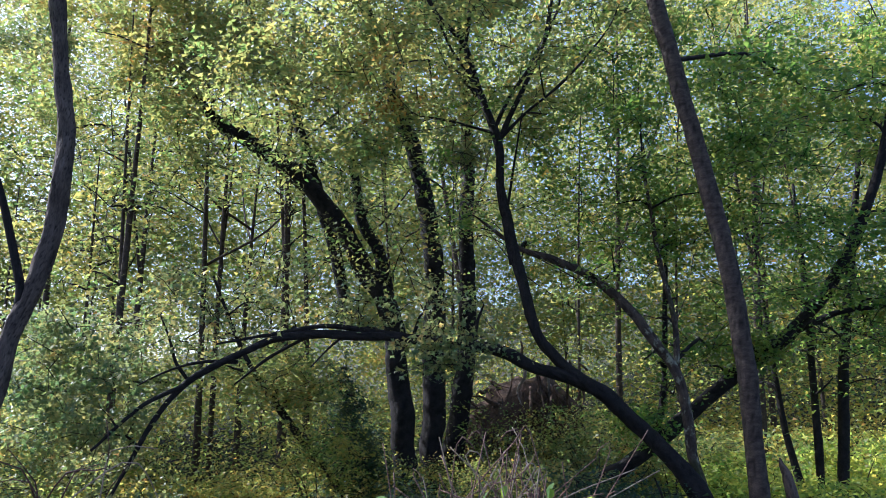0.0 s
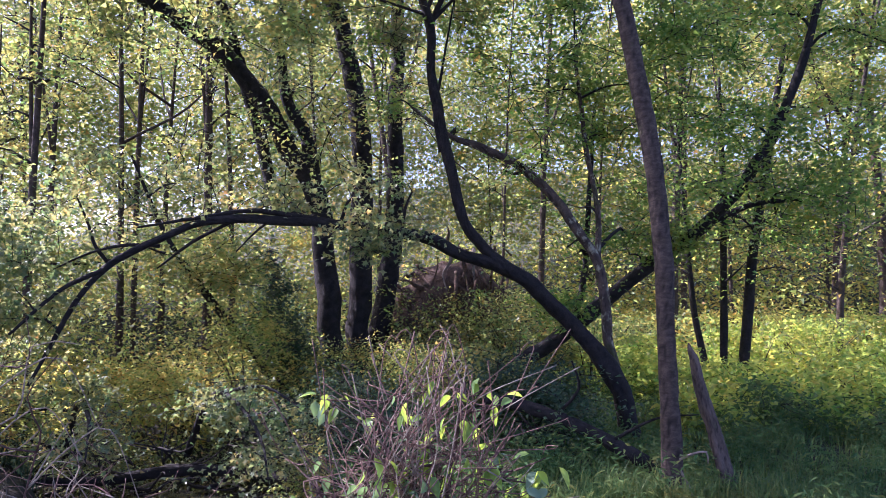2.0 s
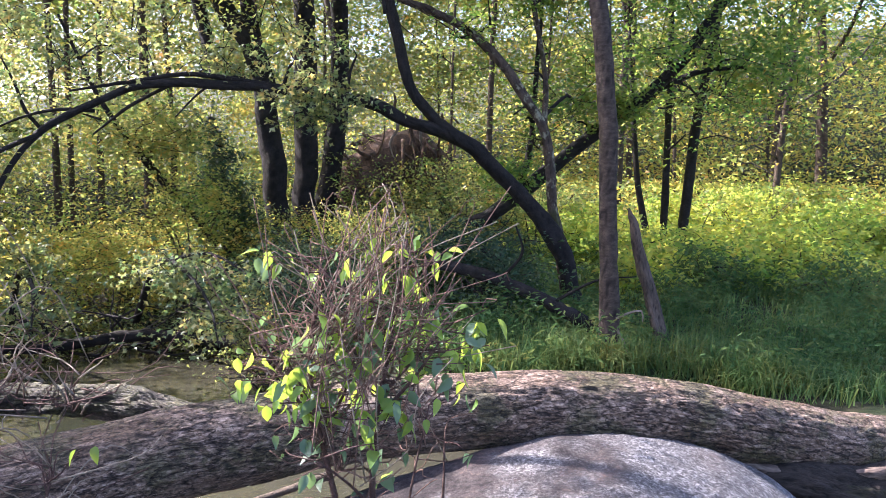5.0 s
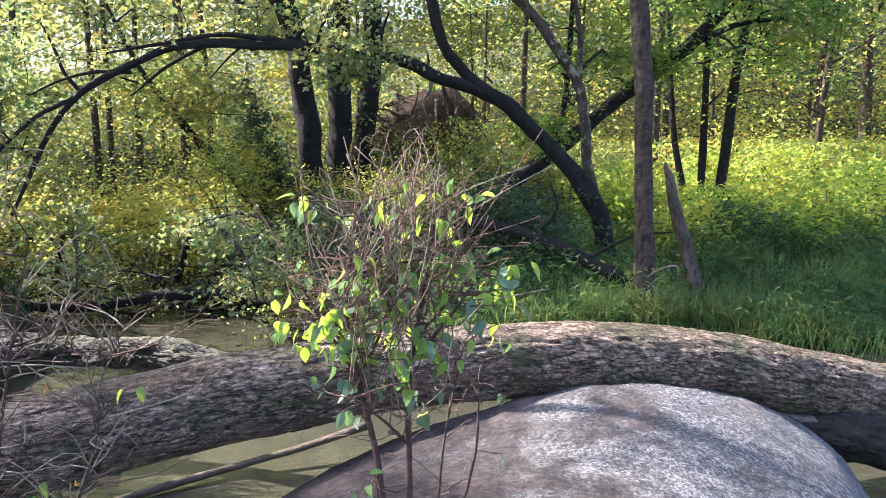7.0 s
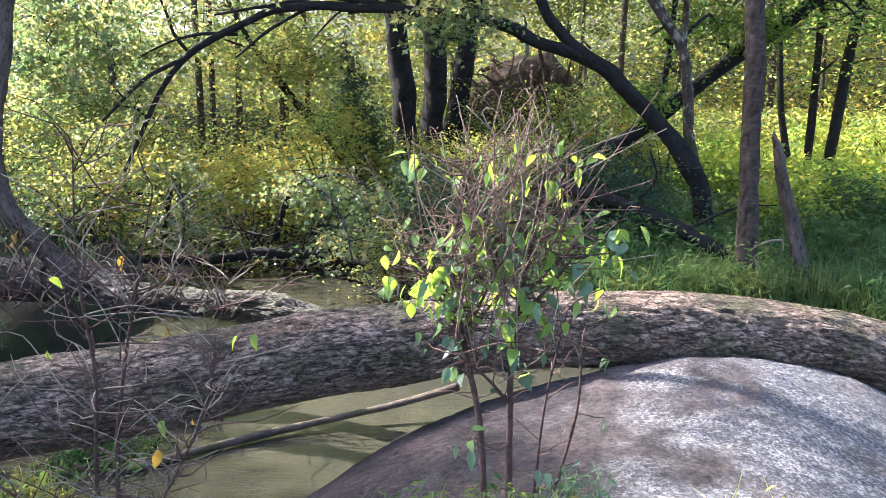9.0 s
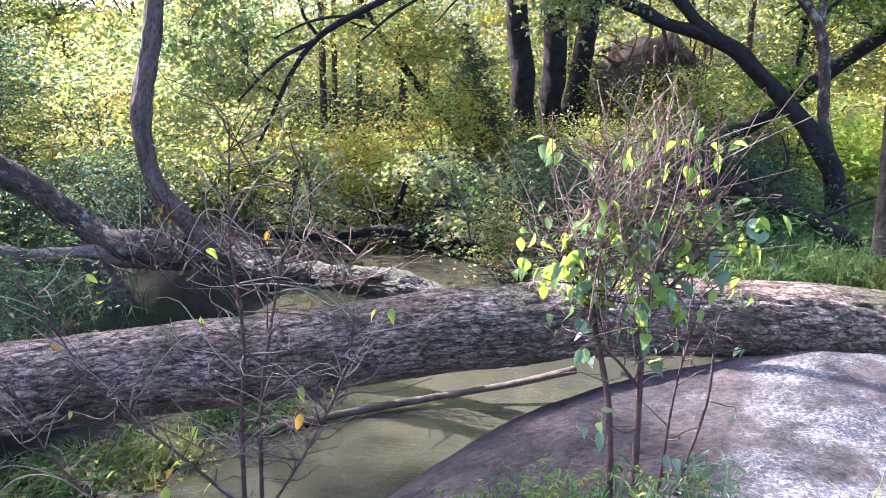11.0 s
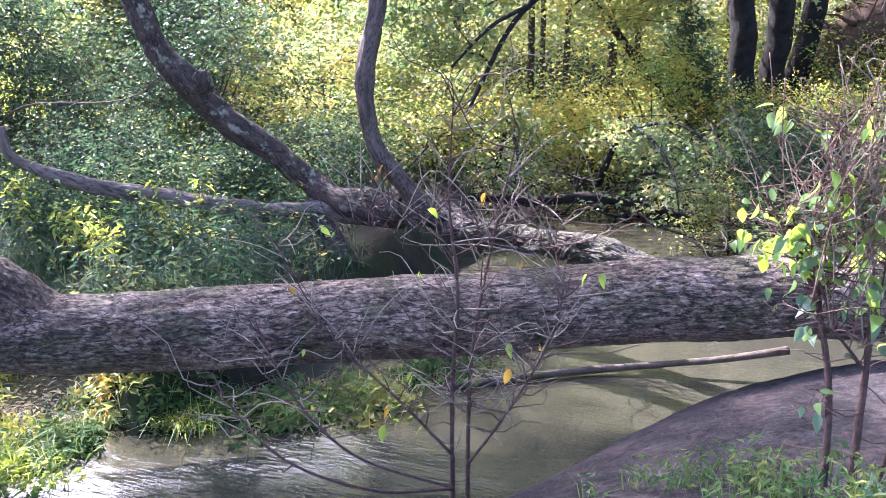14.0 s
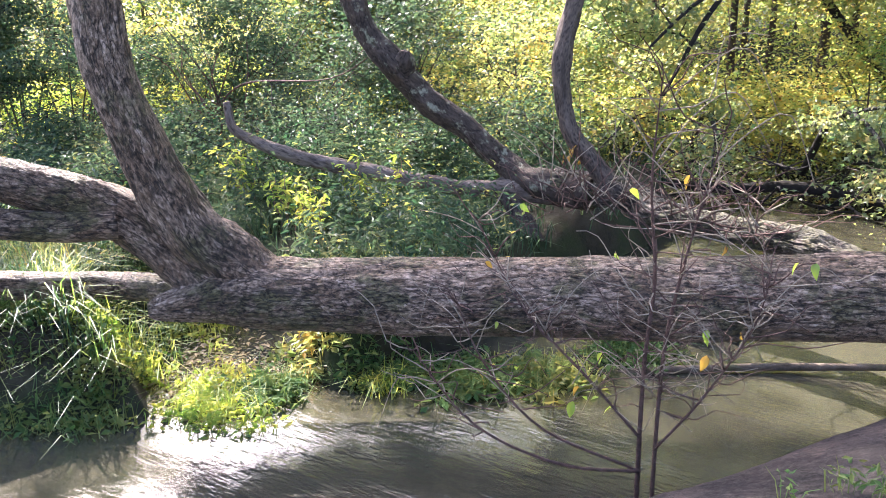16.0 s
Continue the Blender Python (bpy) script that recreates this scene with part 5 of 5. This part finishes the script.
# one shrub's leaf in two colours: backlit bright, and dulled as in shade
LEAF_NEAR = leaf_material("leaf_near", [(0.0, (0.07, 0.15, 0.05)), (0.5, (0.12, 0.22, 0.06)), (1.0, (0.22, 0.3, 0.06))], (0.66, 0.76, 0.08), 0.55)
LEAF_NEAR_DIM = leaf_material("leaf_near_dim", [(0.0, (0.05, 0.095, 0.055)), (0.5, (0.085, 0.14, 0.08)), (1.0, (0.15, 0.21, 0.11))], (0.3, 0.42, 0.14), 0.35, 0.5)
near_leaves = {}
for key, mat_ in (("bright", LEAF_NEAR), ("grey", LEAF_NEAR_DIM), ("autumn", LEAF_AUTUMN)):
    near_leaves[key] = [mesh_from("leaf", *broad_leaf("leaf", L, W, curl), mat_) for L, W, curl in ((0.085, 0.024, 0.35), (0.07, 0.022, 0.6), (0.095, 0.025, 0.2), (0.055, 0.018, 0.5))]


def hang_leaf(parent, at, key, rng, size=1.0):
    ob = part("leaf", near_leaves[key][rng.integers(0, 4)], parent)
    s = size * rng.uniform(0.75, 1.25)
    ob.matrix_basis = pose(*at, rng.normal(0, 45), rng.normal(48, 30), rng.uniform(0, 360)) @ Matrix.Diagonal((s, s, s, 1))
    return ob


def leafy_bush():
    rng = np.random.default_rng(31)
    t = thing("leafy_shrub", "leafy shrub with reddish stems among dry stalks before the log", "shrub")
    nodes = []
    z0 = lambda x, y: float(boulder_height(np.float64(x), np.float64(y)))
    # two woody stems and their forks
    for pts in ([(0.11, 2.72, 0.35, 0.014), (0.09, 2.78, 0.85, 0.012), (0.02, 2.86, 1.2, 0.01), (-0.02, 2.92, 1.5, 0.007), (0.05, 2.95, 1.85, 0.004)],
                [(0.2, 2.75, 0.35, 0.016), (0.2, 2.8, 0.85, 0.013), (0.21, 2.86, 1.2, 0.011), (0.27, 2.92, 1.5, 0.008), (0.34, 2.95, 1.92, 0.004)],
                [(0.03, 2.86, 1.18, 0.008), (-0.1, 2.9, 1.4, 0.006), (-0.2, 2.92, 1.58, 0.003)],
                [(0.21, 2.86, 1.25, 0.008), (0.36, 2.86, 1.42, 0.006), (0.45, 2.85, 1.55, 0.003)],
                [(0.2, 2.82, 0.95, 0.007), (0.1, 2.7, 1.1, 0.005), (0.0, 2.65, 1.2, 0.003)],
                [(0.02, 2.86, 1.2, 0.006), (0.12, 2.9, 1.4, 0.005), (0.16, 2.93, 1.62, 0.003)], [(0.25, 2.9, 1.35, 0.006), (0.4, 2.93, 1.5, 0.004), (0.52, 2.95, 1.6, 0.003)], [(0.0, 2.9, 1.3, 0.006), (-0.14, 2.95, 1.42, 0.004), (-0.28, 2.97, 1.46, 0.003)],
                [(0.09, 2.8, 1.1, 0.006), (0.0, 2.82, 1.3, 0.005), (-0.1, 2.86, 1.5, 0.003)]):
        part("stem", mesh_from("stem", *tube(pts, 8, 0.05, 0.06, rng), TWIG), t)
        nodes.append(glide(pts, 0.05))
    nodes = np.vstack(nodes)
    for pts in ([(0.3, 2.72, 0.35, 0.008), (0.37, 2.78, 0.6, 0.007), (0.46, 2.85, 0.9, 0.006), (0.48, 2.9, 1.15, 0.004)],
                [(0.27, 2.76, 0.35, 0.007), (0.3, 2.8, 0.6, 0.006), (0.34, 2.85, 0.95, 0.005), (0.42, 2.9, 1.3, 0.003)]):
        part("stem", mesh_from("stem", *tube(pts, 6, 0.06, 0.06, rng), TWIG), t)
        nodes = np.vstack([nodes, glide(pts, 0.05)])
    # leafy side twigs
    for k in range(420):
        b = nodes[rng.integers(0, len(nodes))]
        if b[2] < rng.uniform(1.05, 1.6):
            continue
        a = rng.uniform(0, 6.28)
        L = rng.uniform(0.06, 0.24)
        e = b[:3] + np.array([math.cos(a), 0.6 * math.sin(a), rng.uniform(-0.25, 0.45)]) * L
        part("twig", mesh_from("twig", *tube(stem_line(rng, b[:3], e, 0.0035, 0.0015, 0.08, 3), 4, 0.04), TWIG), t)
        for m in range(rng.integers(1, 4)):
            at = e + rng.normal(0, 0.025, 3) - np.array([0, 0, 0.01])
            # high leaves mostly get the backlit colour, low ones the shaded colour
            hang_leaf(t, at, "bright" if rng.uniform() < (0.75 if e[2] > 1.3 else 0.12) else "grey", rng, 0.85)
    lower = nodes[(nodes[:, 2] > 0.55) & (nodes[:, 2] < 1.25)]
    for k in range(70):
        b = lower[rng.integers(0, len(lower))][:3]
        a = rng.uniform(0, 6.28)
        e = b + np.array([math.cos(a), 0.6 * math.sin(a), rng.uniform(-0.1, 0.7)]) * rng.uniform(0.08, 0.28)
        part("twig", mesh_from("twig", *tube(stem_line(rng, b, e, 0.0032, 0.0014, 0.1, 4), 4, 0.05), STALK if k % 3 else TWIG), t)
        if k % 3 == 0:
            hang_leaf(t, e, "grey", rng, 0.65)
    # fine dry stalks that rise out of the shrub, some with hooked tips, and a tangle of twigs among them
    upper = nodes[nodes[:, 2] > 1.0]
    for k in range(115):
        b = upper[rng.integers(0, len(upper))][:3] + rng.normal(0, 0.03, 3)
        top = np.array([0.17 + rng.normal(0, 0.24), b[1] + rng.normal(0.05, 0.1), rng.uniform(1.45, 2.12)])
        pts = stem_line(rng, b, top, 0.0026, 0.0014, 0.035, 4)
        if k % 3 == 0:
            d = rng.choice([-1, 1]) * rng.uniform(0.015, 0.04)
            pts += [(top[0] + d, top[1], top[2] + 0.012, 0.0013), (top[0] + 1.6 * d, top[1], top[2] - 0.02, 0.0011)]
        stalk = part("stalk", mesh_from("stalk", *tube(pts, 4, 0.05), TWIG_PALE if k % 5 < 2 else STALK), t, "fine dry stalk")
        for m in range(2):
            i = rng.integers(1, 3)
            s = np.array(pts[i][:3])
            e = s + np.array([rng.normal(0, 0.1), rng.normal(0, 0.05), rng.uniform(-0.02, 0.2)])
            part("twig", mesh_from("twig", *tube(stem_line(rng, s, e, 0.0018, 0.0012, 0.1, 3), 4, 0.06), STALK), stalk)


leafy_bush()


def bare_bush():
    rng = np.random.default_rng(47)
    t = thing("bare_shrub", "bare twiggy shrub with a few yellow leaves at the water's edge", "shrub")
    nodes = []
    for pts in ([(-1.5, 3.08, -0.4, 0.014), (-1.5, 3.08, 0.5, 0.011), (-1.48, 3.1, 0.95, 0.009), (-1.52, 3.1, 1.4, 0.006), (-1.5, 3.1, 1.85, 0.003)],
                [(-1.43, 3.1, -0.4, 0.012), (-1.42, 3.1, 0.5, 0.01), (-1.38, 3.12, 0.9, 0.008), (-1.3, 3.12, 1.3, 0.005), (-1.22, 3.12, 1.65, 0.003)],
                [(-1.5, 3.06, 0.15, 0.009), (-1.75, 3.0, 0.42, 0.007), (-2.1, 2.95, 0.75, 0.005), (-2.35, 2.95, 1.15, 0.003)],
                [(-1.42, 3.06, 0.1, 0.008), (-1.2, 3.0, 0.45, 0.006), (-1.0, 2.98, 0.85, 0.004), (-0.95, 2.98, 1.1, 0.002)],
                [(-1.46, 3.0, 0.0, 0.009), (-1.75, 2.7, 0.1, 0.008), (-2.1, 2.5, 0.3, 0.006), (-2.4, 2.45, 0.62, 0.003)],
                [(-1.46, 3.0, 0.0, 0.008), (-1.9, 2.8, 0.2, 0.007), (-2.2, 2.75, 0.5, 0.005), (-2.4, 2.8, 0.8, 0.003)]):
        part("stem", mesh_from("stem", *tube(pts, 8, 0.06, 0.06, rng), TWIG), t)
        nodes.append(glide(pts, 0.06))
    nodes = np.vstack(nodes)
    for k in range(330):
        b = nodes[rng.integers(0, len(nodes))]
        if b[2] < 0.25:
            continue
        a = rng.uniform(0, 6.28)
        L = rng.uniform(0.12, 0.45)
        e = b[:3] + np.array([math.cos(a), 0.5 * math.sin(a), rng.uniform(-0.2, 0.9)]) * L
        pts = stem_line(rng, b[:3], e, 0.004, 0.0016, 0.1, 4)
        part("twig", mesh_from("twig", *tube(pts, 4, 0.06), TWIG_PALE if rng.uniform() < 0.35 else TWIG), t)
        if rng.uniform() < 0.09:
            hang_leaf(t, e, "bright" if rng.uniform() < 0.75 else "autumn", rng, 0.8)


    # long pale twigs that arch over and hang
    for k in range(60):
        b = nodes[rng.integers(0, len(nodes))][:3]
        if b[2] < 0.3:
            continue
        d = np.array([rng.normal(0, 1), rng.normal(0, 0.4), 0])
        d /= np.linalg.norm(d)
        L, rise, drop = rng.uniform(0.15, 0.5), rng.uniform(0.05, 0.35), rng.uniform(-0.1, 0.3)
        pts = [(*b, 0.0035), (*(b + d * L * 0.35 + np.array([0, 0, rise * 0.7])), 0.003), (*(b + d * L * 0.7 + np.array([0, 0, rise])), 0.0025), (*(b + d * L + np.array([0, 0, rise - drop])), 0.0015)]
        part("twig", mesh_from("twig", *tube(pts, 4, 0.05), TWIG_PALE), t)


bare_bush()


# ---- wood lying about ----
def brush():
    rng = np.random.default_rng(53)
    t = thing("brush_heap", "tangle of thin dead twigs caught on the fallen tree", "brushwood")
    for k in range(110):
        x = rng.uniform(-3.6, -1.5)
        b = np.array([x, 5.75 + rng.normal(0, 0.12) - 0.2 * (x + 2.5), 0.55 + rng.uniform(-0.1, 0.2)])
        d = np.array([rng.normal(0, 0.6), rng.normal(-0.15, 0.3), rng.uniform(0.1, 1.0)])
        pts = stem_line(rng, b, b + d * rng.uniform(0.35, 0.95), 0.007, 0.002, 0.09, 4)
        part("twig", mesh_from("twig", *tube(pts, 4, 0.1), TWIG_PALE if rng.uniform() < 0.3 else TWIG), t)


brush()


def dead_boughs():
    rng = np.random.default_rng(59)
    t = thing("dead_boughs", "bare fallen boughs leaning in the dark shrubs", "branches")
    for k in range(26):
        x, y = rng.uniform(-10.6, -8.6), rng.uniform(6.6, 8.2)
        b = np.array([x, y, rng.uniform(0.3, 0.9)])
        e = b + np.array([rng.normal(0.5, 0.9), rng.normal(-0.3, 0.5), rng.uniform(0.2, 1.5)])
        part("bough", mesh_from("bough", *tube(stem_line(rng, b, e, 0.016, 0.004, 0.05, 4), 5, 0.2, 0.06, rng), TWIG), t)


dead_boughs()


def lying(name, label, points, material, seed, parts=(), category="log"):
    rng = np.random.default_rng(seed)
    t = thing(name, label, category)
    part("trunk", mesh_from("trunk", *tube(points, 14, 0.07, 0.08, rng), material), t)
    for q in parts:
        part("limb", mesh_from("limb", *tube(q, 8, 0.07, 0.08, rng), material), t)
    return t


drifted = thing("driftwood", "dark rotten driftwood with a pale splintered top, lodged beside the boulder", "driftwood")
barked("trunk", [(2.35, 5.12, 0.2, 0.03), (2.6, 4.95, 0.16, 0.08), (2.95, 4.72, 0.09, 0.13), (3.4, 4.6, 0.05, 0.15), (3.9, 4.62, 0.06, 0.16), (4.4, 4.8, 0.1, 0.15), (4.9, 5.0, 0.15, 0.13)], drifted, 60, 0.022, 0.014, 131, BARK_WET, (0.14, 0.04), lumps=0.22, wander=0.6)
barked("splinter", [(2.4, 5.05, 0.25, 0.015), (2.62, 4.86, 0.24, 0.035), (2.9, 4.68, 0.21, 0.045), (3.15, 4.6, 0.19, 0.03), (3.3, 4.56, 0.18, 0.01)], drifted, 24, 0.03, 0.008, 133, WOOD_PALE, (0.12, 0.02), lumps=0.25, wander=0.6, label="pale reddish broken wood")
barked("splinter", [(3.45, 4.57, 0.2, 0.012), (3.65, 4.53, 0.2, 0.04), (3.95, 4.54, 0.19, 0.035), (4.1, 4.58, 0.18, 0.01)], drifted, 24, 0.03, 0.008, 134, WOOD_PALE, (0.12, 0.02), lumps=0.25, wander=0.6, label="pale reddish broken wood")
lying("dead_branch", "dark dead branch fallen among the grass", [(1.3, 9.0, 1.02, 0.05), (1.7, 8.8, 0.96, 0.065), (2.2, 8.5, 0.8, 0.07), (2.7, 8.2, 0.55, 0.075), (3.1, 8.1, 0.3, 0.07)], BARK_DARK, 4,
      [[(2.0, 8.6, 0.88, 0.02), (2.2, 8.4, 1.2, 0.015), (2.1, 8.3, 1.5, 0.008)], [(2.5, 8.3, 0.66, 0.02), (2.9, 8.0, 0.95, 0.012), (3.3, 7.9, 1.0, 0.006)]], "branch")
lying("sunken_log", "dark wet log lying along the far bank", [(-3.9, 9.7, 0.02, 0.04), (-3.2, 9.95, -0.06, 0.06), (-2.2, 10.25, 0.0, 0.07), (-1.2, 10.2, -0.1, 0.06), (-0.5, 9.8, -0.12, 0.04)], BARK_DARK, 6)
lying("sunken_log", "dark wet log lying half under the fallen tree", [(-4.6, 5.8, -0.12, 0.1), (-3.4, 5.75, -0.1, 0.13), (-2.4, 5.7, -0.12, 0.12), (-1.7, 5.6, -0.22, 0.08)], BARK_DARK, 7)


def root_plate():
    """The upturned roots of a fallen tree: a rough wall of earth with root ends."""
    rng = np.random.default_rng(17)
    t = thing("root_plate", "brown earthy upturned root plate of a fallen tree", "root plate")
    a, b = np.meshgrid(np.linspace(0, 2 * np.pi, 60, endpoint=False), np.linspace(-1.5, 1.5, 30), indexing="ij")
    r = 1 + 0.25 * value_noise(3.1 * np.cos(a) * np.cos(b) + 5, 2 * np.sin(b) + 5, 71) + 0.06 * value_noise(7 * np.cos(a) * np.cos(b) + 9, 7 * np.sin(b) + 9, 72)
    x = 1.62 + 1.3 * r * np.cos(a) * np.cos(b)
    y = 16.0 + 0.6 * r * np.sin(a) * np.cos(b)
    z = 1.55 + 1.25 * r * np.sin(b)
    i, j = np.meshgrid(np.arange(60), np.arange(29), indexing="ij")
    f = np.stack([i * 30 + j, (i + 1) % 60 * 30 + j, (i + 1) % 60 * 30 + j + 1, i * 30 + j + 1], -1).reshape(-1, 4)
    part("earth", mesh_from("earth", np.stack([x, y, z], -1).reshape(-1, 3), f, EARTH), t)
    for k in range(110):
        u, h = rng.uniform(-1.25, 1.25), rng.uniform(0.8, 3.0)
        s = np.array([1.62 + u, 15.5 + 0.3 * u * u, h])
        e = s + np.array([rng.normal(0, 0.22), -rng.uniform(0.05, 0.35), rng.normal(-0.3, 0.6)])
        part("root", mesh_from("root", *tube(stem_line(rng, s, e, rng.uniform(0.02, 0.06), 0.01, 0.08, 4), 6, 0.1, 0.1, rng), WOOD_GREY if k % 5 == 0 else EARTH), t)


root_plate()
rr = np.random.default_rng(23)
for x, y, hgt in ((0.7, 15.1, 2.2), (2.2, 15.0, 2.3), (1.5, 15.0, 1.5), (1.1, 14.8, 1.2), (1.9, 14.7, 1.3)):
    shrub(x, y, 0.6, hgt, LEAF_YELLOW, 700, 0.09, int(rr.integers(1, 999)), "thin leafy sprig before the root plate")

# small weeds before the boulder and at the foot of the shrub
h = np.random.default_rng(63)
for x, y, n, tall, mat_, label in ((0.74, 2.1, 3, 0.35, LEAF_WEED, "feathery yellowish weed growing by the boulder"), (0.98, 2.15, 3, 0.4, LEAF_WEED, "feathery yellowish weed growing by the boulder"),
                                   (0.0, 2.55, 12, 0.2, LEAF_GRASS, "green grass tuft at the foot of the shrub"), (0.45, 2.6, 12, 0.2, LEAF_NEAR_DIM, "grey-green leafy tuft at the foot of the shrub"), (-0.15, 2.6, 10, 0.2, LEAF_GRASS, "green grass tuft at the foot of the shrub"), (0.25, 2.65, 8, 0.16, LEAF_GREEN, "green grass tuft at the foot of the shrub"), (-0.4, 2.7, 8, 0.16, LEAF_GRASS, "green grass tuft at the foot of the shrub")):
    t = thing("weed_tuft", label, "weed")
    c = np.array([x, y, 0.0]) + h.normal(0, 0.1 if n > 5 else 0.03, (n, 3)) * np.array([1, 1, 0])
    c[:, 2] = boulder_height(c[:, 0], c[:, 1]) - 0.01
    tagged(part("blade", mesh_from("blade", *blades(h, np.repeat(c, 5, 0) + h.normal(0, 0.02, (5 * n, 3)) * np.array([1, 1, 0]), tall, 0.006, 0.8), mat_, False), t), kind="stuff")
    q = c[:, None] + h.normal(0, 0.03, (n, 14, 3))
    q[..., 2] = c[:, None, 2] + h.uniform(0.2, 1.0, (n, 14)) * tall
    tagged(part("foliage", mesh_from("foliage", *leaf_quads(h, q.reshape(-1, 3), 0.045, 0.3, 0.35), mat_, False), t), kind="stuff")


# a few russet leaves caught on the fallen tree, and yellow sprouts on the bank
for k in range(14):
    leaf = hang_leaf(drift, np.array([-3.32, 6.12, 0.95]) + h.normal(0, 0.05, 3), "autumn", h, 1.0)
for x, y, tall in ((-5.0, 5.3, 0.7), (-5.5, 4.7, 0.55), (-6.3, 5.0, 0.8), (-4.9, 4.4, 0.5)):
    t = thing("yellow_weed", "tall yellow-green leafy weed on the shaded bank", "weed", "yellow weeds of the bank")
    z = float(ground_height(x, y))
    for k in range(7):
        a = np.array([x, y, z]) + h.normal(0, 0.08, 3) * np.array([1, 1, 0])
        pts = stem_line(h, a, a + np.array([h.normal(0, 0.12), h.normal(0, 0.12), tall * h.uniform(0.7, 1.1)]), 0.006, 0.002, 0.03)
        part("stem", mesh_from("stem", *tube(pts, 5, 0.1), STALK), t)
        q = glide(pts, 0.05)[4:, :3]
        q = np.repeat(q, 3, 0) + h.normal(0, 0.035, (3 * len(q), 3))
        tagged(part("foliage", mesh_from("foliage", *leaf_quads(h, q, 0.1, 0.3, 0.3), LEAF_WEED, False), t), kind="stuff")
